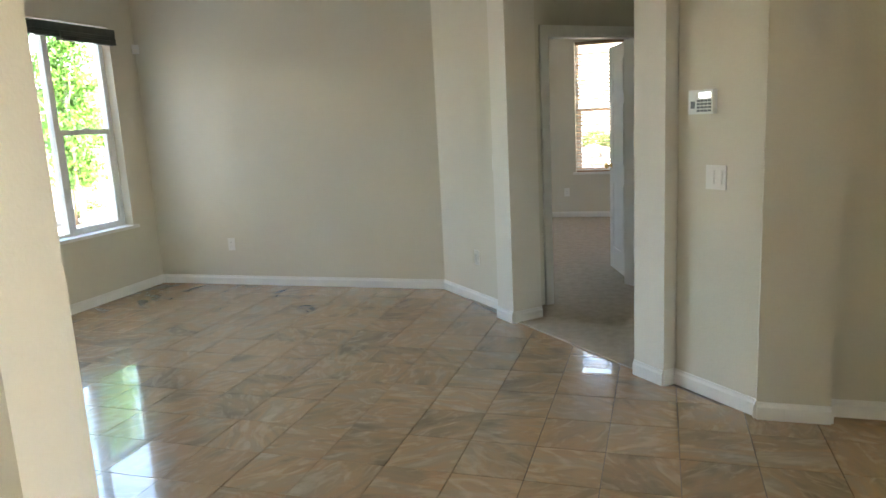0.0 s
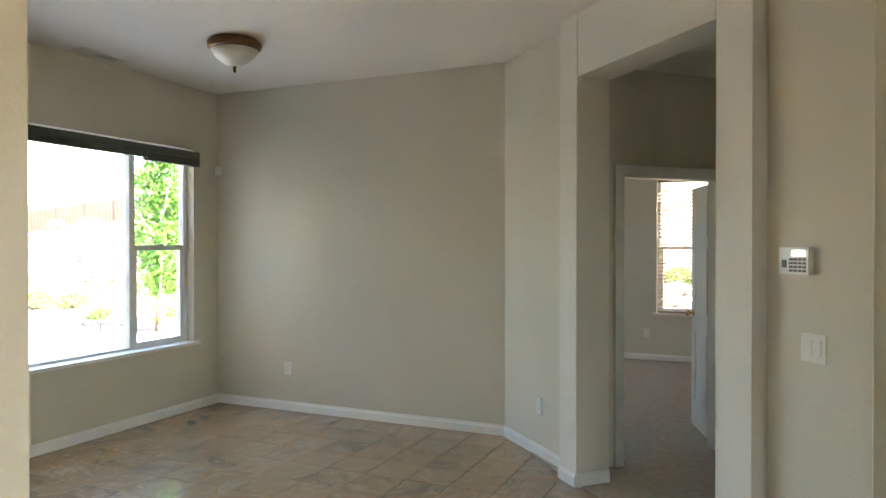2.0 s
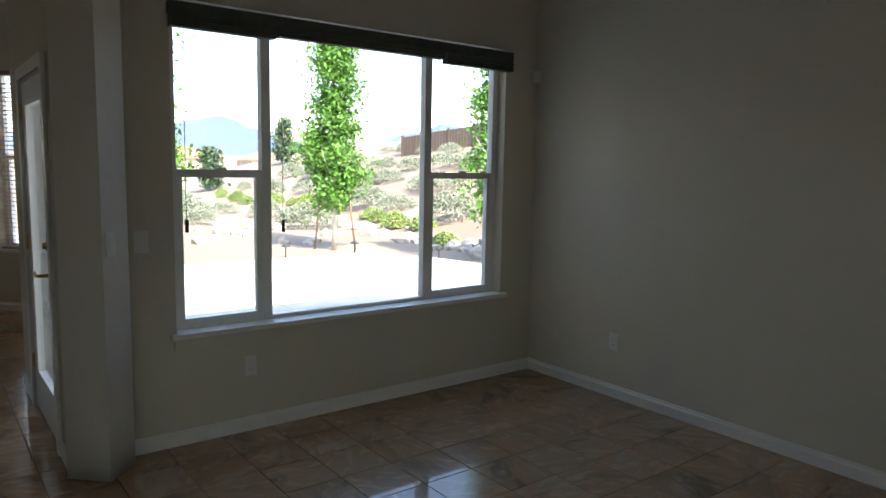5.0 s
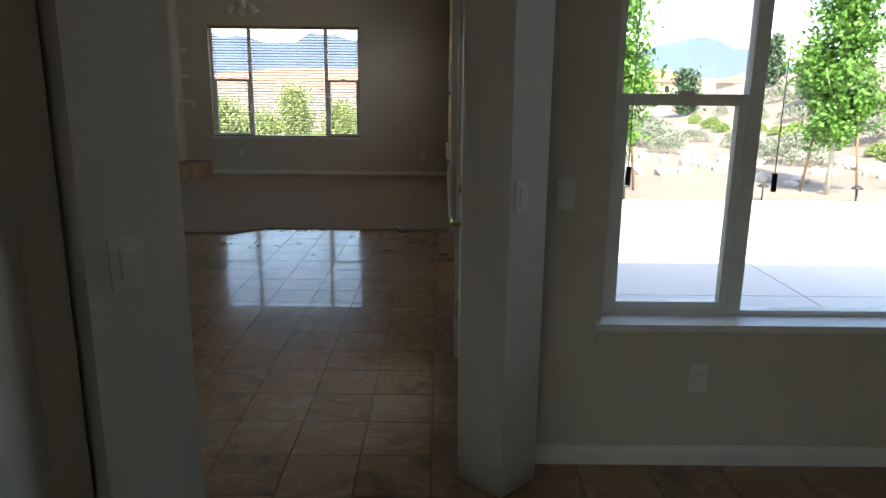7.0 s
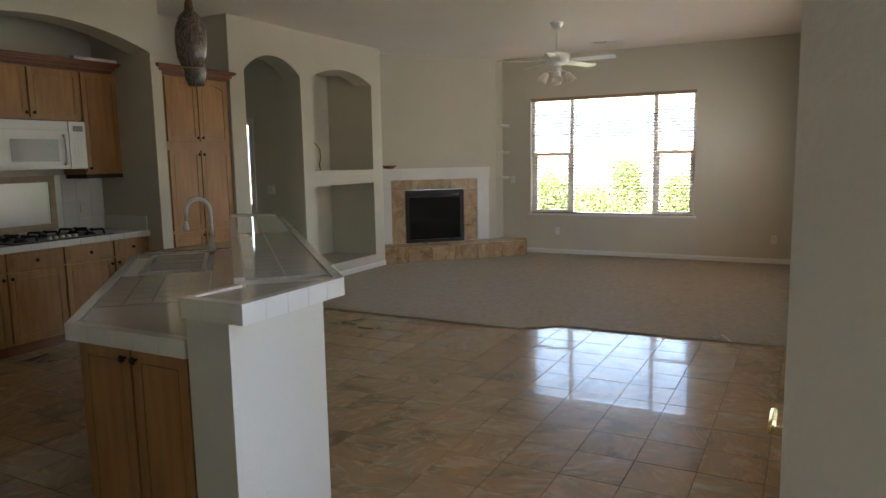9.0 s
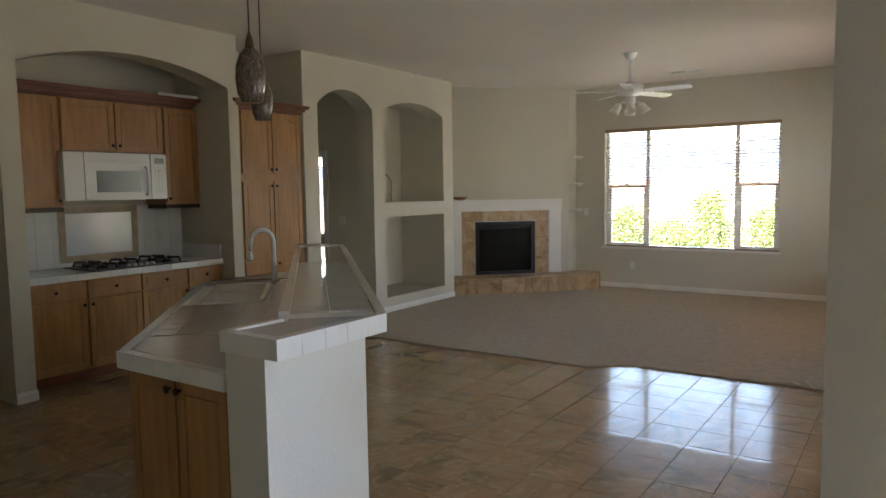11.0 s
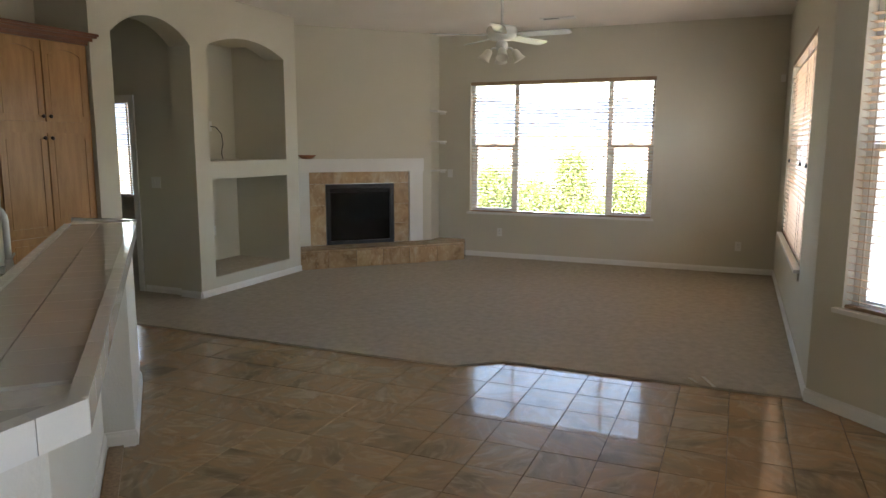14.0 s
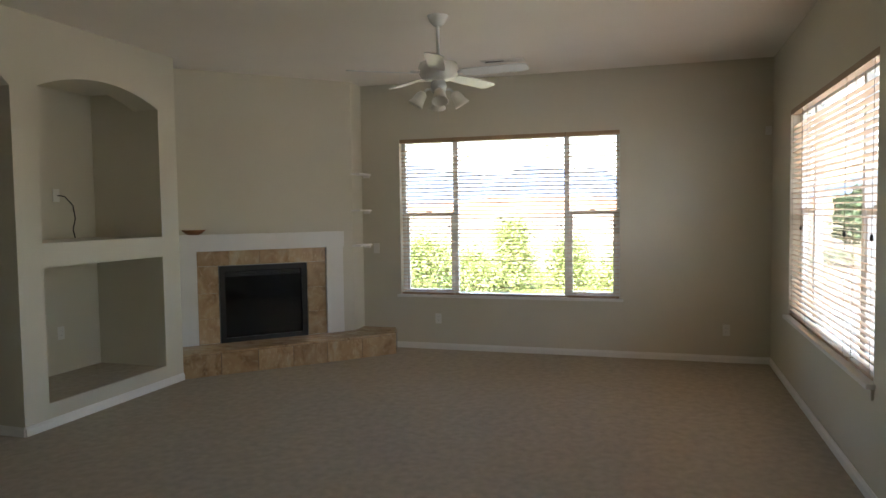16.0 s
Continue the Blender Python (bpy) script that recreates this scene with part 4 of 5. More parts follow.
        part("tile", round_edges(bx(max(x1 - 0.1465, -8.027), x1, y1 - 0.155, y1, 0.906, 0.918), 0.0025, 1), WHITE_TILE, ct)
bs = thing("backsplash", pose(0, 0, 0), "white tile backsplash with a tan framed panel", "backsplash")
part("backing", bx(-8.028, -6.102, -4.599, -4.590, 0.92, 1.47), WHITE_GROUT, bs)
for i in range(13):
    x1 = -6.104 - i * 0.1485
    for j in range(4):
        if -7.50 < x1 - 0.07 < -6.78:
            continue
        part("tile", round_edges(bx(max(x1 - 0.1465, -8.026), x1, -4.590, -4.582, 0.923 + j * 0.137, 0.923 + j * 0.137 + 0.135), 0.002, 1), WHITE_TILE, bs)
for a in ((-7.52, -6.75, 0.96, 1.02), (-7.52, -7.46, 1.02, 1.47), (-6.81, -6.75, 1.02, 1.47), (-7.46, -6.81, 1.41, 1.47)):
    part("border_tile", bxr(0.003, a[0], a[1], -4.590, -4.575, a[2], a[3]), TAN_TILE, bs)
part("panel_tile", bxr(0.002, -7.458, -6.812, -4.590, -4.583, 1.022, 1.408), WHITE_TILE, bs)
part("return_tile", bxr(0.003, -8.028, -8.016, -4.58, -3.96, 0.92, 1.06), WHITE_TILE, bs)
plate("wall_outlet", pose(-6.42, -4.582, 1.16, 0, 0, 0), label="white outlet plate in the tile backsplash")
plate("wall_outlet", pose(-7.80, -4.582, 1.16, 0, 0, 0), label="white outlet plate in the tile backsplash")
# cooktop
ck = thing("gas_cooktop", pose(-7.20, -4.24, 0.919), "black and steel gas cooktop with white knobs", "cooktop")
part("tray", round_edges(bx(-0.46, 0.46, -0.26, 0.26, 0, 0.012), 0.005), BLACK, ck)
for x, y in ((-0.32, -0.12), (-0.32, 0.12), (0.32, -0.12), (0.32, 0.12), (0.0, -0.08)):
    part("burner", lathe(bmesh.new(), [(0.055, 0), (0.055, 0.010), (0.03, 0.014), (0.03, 0.022), (0.01, 0.024)], 14, x, y, 0.012), BLACK, ck)
    bm = bmesh.new()
    for a in range(4):
        c, s = math.cos(a * math.pi / 2 + 0.78), math.sin(a * math.pi / 2 + 0.78)
        tube(bm, [(x + 0.02 * c, y + 0.02 * s, 0.052), (x + 0.11 * c, y + 0.11 * s, 0.054), (x + 0.125 * c, y + 0.125 * s, 0.012)], 0.010, 6)
    part("grate", bm, BLACK, ck)
for i in range(5):
    part("knob", lathe(bmesh.new(), [(0.020, 0), (0.018, 0.02), (0.012, 0.024)], 12, -0.12 + i * 0.06, 0.20, 0.012), APPL, ck)
# over-range microwave
mw = thing("microwave_oven", pose(-7.60, -4.19, 1.53), "white over-range microwave oven with grey window", "microwave")
part("body", bxr(0.008, 0, 0.985, -0.40, 0, 0, 0.425), APPL, mw)
md = part("door", round_edges(bx(0.175, 0.80, 0.0, 0.022, 0.004, 0.335), 0.010), APPL, mw)
part("window", round_edges(bx(0.275, 0.70, 0.022, 0.024, 0.07, 0.26), 0.001), GREYGLASS, md)
hd = part("handle", tube(bmesh.new(), [(0.225, 0.022, 0.04), (0.225, 0.05, 0.06), (0.225, 0.055, 0.17), (0.225, 0.05, 0.28), (0.225, 0.022, 0.30)], 0.011), APPL, md)
part("vent_grille", bxr(0.004, 0.175, 0.80, 0.0, 0.018, 0.345, 0.42), APPL, mw)
part("side_panel", bxr(0.006, 0.81, 0.982, 0.0, 0.02, 0.004, 0.42), APPL, mw)
cp = part("control_panel", bxr(0.006, 0.006, 0.165, 0.0, 0.02, 0.004, 0.42), APPL, mw)
part("display", bxr(0.001, 0.03, 0.125, 0.02, 0.0215, 0.335, 0.385), GREYGLASS, cp)
for r in range(6):
    for c in range(3):
        part("button", bxr(0.002, 0.03 + c * 0.034, 0.055 + c * 0.034, 0.02, 0.022, 0.06 + r * 0.04, 0.08 + r * 0.04), PLASTIC, cp)
# wall cabinets, crown and light rails
YU = -4.27
for a, b, z0, doors in ((-6.645, -6.105, 1.475, 1), (-7.63, -6.655, 1.965, 2), (-8.10 + 0.075, -7.64, 1.475, 1)):
    c = thing("wall_cabinet", pose(a, YU, 0), "honey maple wall cabinet with framed door panels", "cabinet", group="kitchen wall cabinets")
    w = b - a
    part("body", bx(0.0, w, -0.325, 0, z0, 2.42), WOOD, c)
    for i in range(doors):
        ww = w / doors
        door_part(c, i * ww + 0.004, 0, z0 + 0.012, ww - 0.008, 2.40 - z0, ("rb" if (i == 0 and doors == 2) or a < -7.63 else "lb"))
    if doors == 1:
        part("light_rail", bxr(0.004, 0.0, w, -0.30, 0.012, z0 - 0.04, z0 - 0.001), KNOB, c, "nearly black light rail")


def crown(parent, x0, x1, yf, z0, ret=0.3):
    bm = bmesh.new()
    for k, (dz, o) in enumerate(((0.0, 0.012), (0.022, 0.02), (0.03, 0.035), (0.06, 0.06), (0.075, 0.07))):
        z1 = z0 + (0.022, 0.03, 0.06, 0.075, 0.095)[k]
        box(bm, x0 - o, x1 + o, yf - ret, yf + o + 0.01, z0 + dz, z1)
    part("crown", round_edges(bm, 0.003, 1), WOOD_DARK, parent, "dark cherry crown moulding")


cr = thing("crown_moulding", pose(0, 0, 0), "dark cherry crown moulding over the wall cabinets", "moulding")
crown(cr, -7.955, -6.175, YU + 0.02, 2.421, 0.34)
bm = bmesh.new()
for i in range(98):
    box(bm, -7.95 + i * 0.018, -7.95 + i * 0.018 + 0.010, YU + 0.052, YU + 0.058, 2.426, 2.441)
part("rope_bead", bm, WOOD_DARK, cr)
tube_l = solid("light_strip", round_edges(bx(-0.22, 0.22, -0.03, 0.03, 0, 0.03), 0.008), APPL, pose(-7.78, YU + 0.05, 2.517, 0, 0, 0), "white strip light housing resting on the crown", "light fixture")
# pantry
pc = thing("pantry_cabinet", pose(-9.025, -3.80, 0), "tall honey maple pantry cabinet with six doors", "cabinet")
part("body", bx(0.0, 0.87, -0.575, 0, 0.10, 2.41), WOOD, pc)
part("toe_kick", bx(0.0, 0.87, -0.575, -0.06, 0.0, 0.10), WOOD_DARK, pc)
for i in range(2):
    door_part(pc, 0.03 + i * 0.405, 0, 1.77, 0.40, 0.63, "rb" if i == 0 else "lb", True)
    door_part(pc, 0.03 + i * 0.405, 0, 0.89, 0.40, 0.80, "rt" if i == 0 else "lt")
    door_part(pc, 0.03 + i * 0.405, 0, 0.12, 0.40, 0.75, "rt" if i == 0 else "lt")
crown(pc, 0.0, 0.87, 0.0, 2.411, 0.5)
# oven tower beyond the pier
ov = thing("oven_tower", pose(-5.945, -4.0, 0), "tall maple oven cabinet with a white wall oven", "cabinet")
part("body", bx(0.0, 0.78, -0.595, 0, 0.10, 2.41), WOOD, ov)
part("toe_kick", bx(0.0, 0.78, -0.595, -0.06, 0.0, 0.10), WOOD_DARK, ov)
crown(ov, 0.005, 0.76, 0.0, 2.411, 0.5)
od = part("oven_door", bxr(0.008, 0.04, 0.74, 0.0, 0.03, 0.72, 1.40), APPL, ov)
part("oven_window", bxr(0.001, 0.14, 0.64, 0.03, 0.032, 0.85, 1.2), GREYGLASS, od)
part("oven_handle", tube(bmesh.new(), [(0.1, 0.03, 1.33), (0.1, 0.07, 1.33), (0.68, 0.07, 1.33), (0.68, 0.03, 1.33)], 0.010), APPL, od)
door_part(ov, 0.01, 0, 1.45, 0.375, 0.94, "rb", True), door_part(ov, 0.395, 0, 1.45, 0.375, 0.94, "lb", True)
door_part(ov, 0.01, 0, 0.12, 0.375, 0.57, "rt"), door_part(ov, 0.395, 0, 0.12, 0.375, 0.57, "lt")

# ---- island ----
isl = thing("kitchen_island", pose(0, 0, 0), "honey maple island cabinet under white tile", "cabinet")
part("body", prism(bmesh.new(), [(-5.205, -0.30), sd(-5.78, -5.12), sd(-10.3, -5.11), (-6.84, -2.60), (-5.225, -0.975)], 0.10, 0.872), WOOD, isl)
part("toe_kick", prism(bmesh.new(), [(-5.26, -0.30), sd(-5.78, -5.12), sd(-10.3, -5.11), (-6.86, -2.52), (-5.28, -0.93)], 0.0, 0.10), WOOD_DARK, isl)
for i, k in ((0, "rt"), (1, "lt")):
    door_part(isl, -5.207, -0.315 - i * 0.325, 0.115, 0.32, 0.745, k, rz=-90)
ic = thing("island_countertop", pose(0, 0, 0), "white glazed tile island worktop with bullnose edge", "countertop")
SK = (-8.05, -9.15, -4.87, -4.40)
WT = bmesh.new()
for poly in ([(-5.16, -0.29), sd(-5.72, -5.145), sd(SK[0], -5.145), sd(SK[0], -4.185), sd(-6.19, -4.19)],
             [sd(SK[0], -5.145), sd(SK[1], -5.145), sd(SK[1], SK[2]), sd(SK[0], SK[2])],
             [sd(SK[0], SK[3]), sd(SK[1], SK[3]), sd(SK[1], -4.185), sd(SK[0], -4.185)],
             [sd(SK[1], -5.145), sd(-10.35, -5.14), (-6.82, -2.64), sd(SK[1], -4.185)]):
    prism(WT, poly, 0.868, 0.908)
part("slab", WT, WHITE_GROUT, ic)
rt2 = math.sqrt(2)


def sd_tile(s0, s1, d0, d1, z0, z1, w=0.003):
    return round_edges(prism(bmesh.new(), [sd(s0, d0), sd(s0, d1), sd(s1, d1), sd(s1, d0)], z0, z1), w, 1)


# tiles of the lower worktop, 0.15 m, laid along the island
du = 0.152 * rt2
for i in range(15):
    s1 = -6.62 - i * du
    s0 = s1 - du + 0.004
    for j in range(5):
        d0 = -4.235 - j * 0.1815
        d1 = d0 - 0.178
        if s0 < -9.60:
            continue
        if s1 > SK[1] and s0 < SK[0] and d1 < SK[3] and d0 > SK[2]:
            continue
        part("tile", sd_tile(s0, s1, d0, d1, 0.908, 0.918), TOP_TILE, ic)
part("front_tile", round_edges(prism(bmesh.new(), [(-5.20, -0.295), sd(-5.75, -5.14), sd(-6.615, -5.14), sd(-6.615, -4.235), (-5.23, -0.99)], 0.908, 0.917), 0.002, 1), TOP_TILE, ic)
part("end_tile", round_edges(prism(bmesh.new(), [sd(-9.62, -5.14), sd(-10.33, -5.14), (-6.86, -2.60), sd(-9.62, -4.235)], 0.908, 0.917), 0.002, 1), TOP_TILE, ic)
for i in range(5):
    y1 = -0.292 - i * 0.142
    part("edge_tile", round_edges(bx(-5.205, -5.157, y1 - 0.14, y1, 0.858, 0.923), 0.010), WHITE_TILE, ic)
for i in range(15):
    s1 = -6.20 - i * du
    part("edge_tile", round_edges(prism(bmesh.new(), [sd(s1, -4.232), sd(s1 - du + 0.004, -4.232), sd(s1 - du + 0.004, -4.165), sd(s1, -4.165)], 0.858, 0.923), 0.008), WHITE_TILE, ic)
# sink
sk = thing("kitchen_sink", pose(0, 0, 0), "white enamel double kitchen sink set into the island", "sink")
for a in ((SK[0] + 0.04, SK[0], SK[2] - 0.04, SK[3] + 0.04), (SK[1], SK[1] - 0.04, SK[2] - 0.04, SK[3] + 0.04), (SK[0], SK[1], SK[2] - 0.04, SK[2]), (SK[0], SK[1], SK[3], SK[3] + 0.04), (-8.57, -8.63, SK[2], SK[3])):
    part("rim", round_edges(prism(bmesh.new(), [sd(a[0], a[2]), sd(a[1], a[2]), sd(a[1], a[3]), sd(a[0], a[3])], 0.908, 0.923), 0.006), APPL, sk)
bm = bmesh.new()
for a, b in ((SK[0], -8.57), (-8.63, SK[1])):
    lo, hi = [bm.verts.new((*sd(s, d), 0.75)) for s, d in ((a - 0.03, SK[2] + 0.03), (b + 0.03, SK[2] + 0.03), (b + 0.03, SK[3] - 0.03), (a - 0.03, SK[3] - 0.03))], [bm.verts.new((*sd(s, d), 0.914)) for s, d in ((a, SK[2]), (b, SK[2]), (b, SK[3]), (a, SK[3]))]
    bm.faces.new(lo)
    for i in range(4):
        bm.faces.new((lo[i], lo[(i + 1) % 4], hi[(i + 1) % 4], hi[i]))
part("basin", bm, APPL, sk)
fx, fy = -7.137, -2.195
fc = thing("kitchen_faucet", pose(fx, fy, 0.919, 0, 0, -45), "white gooseneck pull-down kitchen faucet", "faucet")
part("base", lathe(bmesh.new(), [(0.032, 0), (0.032, 0.01), (0.022, 0.02), (0.020, 0.09), (0.014, 0.10)], 16), APPL, fc)
part("spout", tube(bmesh.new(), [(0, 0, 0.09)] + [(0.0, 0, 0.09 + 0.05 * k) for k in range(1, 4)] + [(0.085 - 0.085 * math.cos(math.pi * k / 10), 0, 0.27 + 0.085 * math.sin(math.pi * k / 10)) for k in range(0, 10)] + [(0.172, 0, 0.25)], 0.016, 12), APPL, fc)
part("collar", tube(bmesh.new(), [(0.172, 0, 0.25), (0.173, 0, 0.21)], 0.013, 12), STEEL, fc)
part("spray_head", lathe(bmesh.new(), [(0.012, 0.06), (0.014, 0.05), (0.022, 0.012), (0.020, 0.0)], 14, 0.174, 0, 0.15), APPL, fc)
part("lever", tube(bmesh.new(), [(0, -0.02, 0.08), (0.0, -0.05, 0.09), (-0.01, -0.09, 0.11)], 0.007), APPL, fc)
# half wall carrying the raised bar
hw = bmesh.new()
prism(hw, [(-5.165, -0.285), (-5.46, -0.285), sd(-5.80, -5.47), (-5.71, -0.20), (-5.71, -0.07), (-5.165, -0.07)], 0, 1.004)
round_edges(hw, 0.02, 3, True)
prism(hw, [sd(-5.762, -5.16), sd(-9.42, -5.16), sd(-9.42, -5.47), sd(-5.762, -5.47)], 0, 1.004)
prism(hw, [sd(-9.42, -5.16), sd(-11.2, -5.16), sd(-11.0, -5.70), sd(-9.42, -5.70)], 0, 1.004)
bmesh.ops.remove_doubles(hw, verts=hw.verts, dist=0.0005)
island_wall = solid("wall_island", hw, OFFWHITE, kind="structure")
island_base = []
for p, q, s in (((-5.165, -0.07), (-5.71, -0.07), -1), ((-5.71, -0.07), (-5.71, -0.20), -1), ((-5.165, -0.285), (-5.165, -0.07), -1), (sd(-5.85, -5.47), sd(-9.42, -5.47), -1), (sd(-9.42, -5.47), sd(-9.42, -5.70), -1), (sd(-9.42, -5.70), sd(-11.0, -5.70), -1)):
    island_base.append(baseboard(p, q, s))
br = thing("breakfast_bar", pose(0, 0, 0), "raised breakfast bar top of white glazed tile", "bar counter")
part("slab", prism(bmesh.new(), [(-5.16, 0.0), (-5.725, 0.0), sd(-11.03, -5.735), sd(-11.45, -5.16), sd(-5.70, -5.165), (-5.17, -0.27)], 1.006, 1.058), WHITE_GROUT, br)
for i in range(5):
    x1 = -5.142 - i * 0.1205
    part("edge_tile", round_edges(bx(x1 - 0.1185, x1, -0.022, 0.022, 1.003, 1.072), 0.010), WHITE_TILE, br)
for y1 in (-0.024, -0.155):
    part("edge_tile", round_edges(bx(-5.186, -5.142, y1 - 0.129, y1, 1.003, 1.072), 0.010), WHITE_TILE, br)
for i in range(25):
    s1 = -5.74 - i * du
    if s1 - du < -11.1:
        continue
    part("edge_tile", round_edges(prism(bmesh.new(), [sd(s1, -5.765), sd(s1 - du + 0.004, -5.765), sd(s1 - du + 0.004, -5.705), sd(s1, -5.705)], 1.003, 1.072), 0.009), WHITE_TILE, br)
    if s1 < -5.75:
        part("edge_tile", round_edges(prism(bmesh.new(), [sd(s1, -5.195), sd(s1 - du + 0.004, -5.195), sd(s1 - du + 0.004, -5.135), sd(s1, -5.135)], 1.003, 1.072), 0.009), WHITE_TILE, br)
    for d0, d1 in ((-5.203, -5.44), (-5.446, -5.70)):
        if s1 < -5.75:
            part("tile", sd_tile(s1 - du + 0.004, s1, d0, d1, 1.058, 1.066), TOP_TILE, br)
part("front_tile", round_edges(prism(bmesh.new(), [(-5.19, -0.026), (-5.70, -0.026), sd(-5.735, -5.67), sd(-5.745, -5.20), (-5.45, -0.24), (-5.19, -0.265)], 1.058, 1.065), 0.002, 1), TOP_TILE, br)
part("inner_edge", round_edges(bx(-5.44, -5.19, -0.295, -0.262, 1.003, 1.072), 0.009), WHITE_TILE, br)
part("end_cap", round_edges(prism(bmesh.new(), [sd(-11.0, -5.765), sd(-11.07, -5.76), sd(-11.5, -5.14), sd(-11.41, -5.14)], 1.003, 1.072), 0.009), WHITE_TILE, br)
trim_board = tagged(solid("trim_board", round_edges(prism(bmesh.new(), [sd(-7.4, -5.50), sd(-9.38, -5.50), sd(-9.38, -5.61), sd(-7.4, -5.61)], 0.0, 0.018), 0.003), STAKE), "short wooden trim board lying along the island wall", "board")
# the island as a whole, set in its place
ISLE = Matrix.Translation((-3.65, 1.75, 0)) @ Matrix.Diagonal((0.932, 0.932, 1.034, 1)) @ Matrix.Translation((3.65, -1.75, 0))
for ob in (isl, ic, sk, fc, island_wall, br, trim_board, *island_base):
    ob.matrix_world = ISLE @ ob.matrix_world
# pendants over the island
for x, y, zc in ((-5.85, -0.88, 2.162), (-6.72, -1.79, 2.20)):
    pl = thing("pendant_lamp", pose(x, y, zc), "hanging pendant lamp with a mottled brown art glass shade", "pendant lamp", group="island pendants")
    part("shade", lathe(bmesh.new(), [(0.050, -0.145), (0.066, -0.10), (0.074, -0.03), (0.070, 0.03), (0.050, 0.085), (0.024, 0.115), (0.018, 0.12)], 24), ARTGLASS, pl)
    part("cap", lathe(bmesh.new(), [(0.022, 0.12), (0.018, 0.15), (0.007, 0.19)], 16), BRONZE, pl)
    part("cord", tube(bmesh.new(), [(0, 0, 0.18), (0, 0, CEIL_G - zc - 0.02)], 0.004, 6), DARKPLASTIC, pl)
    part("canopy", lathe(bmesh.new(), [(0.02, CEIL_G - zc - 0.035), (0.055, CEIL_G - zc - 0.012), (0.06, CEIL_G - zc - 0.001)], 18), BRONZE, pl)

# ---- ceiling fan ----
fan = thing("ceiling_fan", pose(-11.47, -0.958, CEIL_G) @ Matrix.Diagonal((1, 1, 0.93, 1)), "white five-blade ceiling fan with four tulip lamp shades", "ceiling fan")
part("canopy", lathe(bmesh.new(), [(0.03, -0.085), (0.055, -0.06), (0.075, -0.02), (0.08, -0.001)], 20), APPL, fan)
part("downrod", tube(bmesh.new(), [(0, 0, -0.36), (0, 0, -0.07)], 0.013, 10), APPL, fan)
part("motor_housing", lathe(bmesh.new(), [(0.05, -0.53), (0.12, -0.515), (0.150, -0.48), (0.155, -0.42), (0.14, -0.385), (0.06, -0.365), (0.02, -0.35)], 28), APPL, fan)
part("switch_housing", lathe(bmesh.new(), [(0.03, -0.64), (0.055, -0.62), (0.062, -0.57), (0.05, -0.53)], 20), APPL, fan)
bmb = bmesh.new()
prism(bmb, [(0.19, -0.055), (0.30, -0.066), (0.66, -0.068), (0.70, -0.045), (0.70, 0.045), (0.66, 0.068), (0.30, 0.066), (0.19, 0.055)], -0.004, 0.004)
blade_me = mesh_of("blade", bmb, APPL)
for k in range(5):
    ang = 14.6 + 72 * k
    b = new("blade", blade_me)
    b.parent = fan
    b.matrix_basis = pose(0, 0, -0.475, 0, 0, ang) @ pose(0, 0, 0, -12, 0, 0)
    part("blade_iron", tube(bmesh.new(), [(0.10, 0, 0), (0.15, 0.012, 0.012), (0.22, 0, 0.008)], 0.012, 6), APPL, b)
for k in range(4):
    a = math.radians(20 + 90 * k)
    c, s = math.cos(a), math.sin(a)
    arm = part("lamp_arm", tube(bmesh.new(), [(0.04 * c, 0.04 * s, -0.60), (0.09 * c, 0.09 * s, -0.60), (0.115 * c, 0.115 * s, -0.625)], 0.010, 8), APPL, fan)
    sh = part("lamp_shade", lathe(bmesh.new(), [(0.020, 0.0), (0.038, -0.02), (0.046, -0.06), (0.050, -0.09), (0.064, -0.125), (0.060, -0.125), (0.040, -0.06)], 18), FROST, arm)
    sh.matrix_basis = pose(0.115 * c, 0.115 * s, -0.62, 0, 0, 0) @ pose(0, 0, 0, 0, 0, math.degrees(a)) @ pose(0, 0, 0, 0, -32, 0)
part("pull_chain", tube(bmesh.new(), [(0.02, 0.0, -0.63), (0.02, 0, -0.86)], 0.0015, 5), STEEL, fan)

# ---- ceiling fixtures ----
dl = thing("ceiling_lamp", pose(-3.29, 3.63, CEIL_D), "flush ceiling lamp with bronze pan and frosted bowl", "ceiling lamp")
part("pan", lathe(bmesh.new(), [(0.165, -0.075), (0.185, -0.06), (0.19, -0.03), (0.16, -0.001)], 28), BRONZE, dl)
part("bowl", lathe(bmesh.new(), [(0.012, -0.19), (0.07, -0.175), (0.13, -0.13), (0.165, -0.076)], 28), FROST, dl)
part("finial", lathe(bmesh.new(), [(0.004, -0.235), (0.012, -0.222), (0.008, -0.205), (0.016, -0.195), (0.006, -0.188)], 14), BRONZE, dl)


def vent(m, w, d, label):
    v = thing("ceiling_vent", m, label, "vent", group="ceiling vents")
    bm = bmesh.new()
    for a in ((-w / 2, w / 2, -d / 2, -d / 2 + 0.02), (-w / 2, w / 2, d / 2 - 0.02, d / 2), (-w / 2, -w / 2 + 0.02, -d / 2 + 0.02, d / 2 - 0.02), (w / 2 - 0.02, w / 2, -d / 2 + 0.02, d / 2 - 0.02)):
        box(bm, *a, -0.010, -0.001)
    part("frame", bm, TRIM, v)
    part("backing", bx(-w / 2 + 0.02, w / 2 - 0.02, -d / 2 + 0.02, d / 2 - 0.02, -0.003, -0.001), DARKPLASTIC, v)
    n = int((w - 0.04) / 0.02)
    for i in range(n):
        s = part("slat", bx(-0.008, 0.008, -d / 2 + 0.02, d / 2 - 0.02, -0.001, 0.0005), TRIM, v)
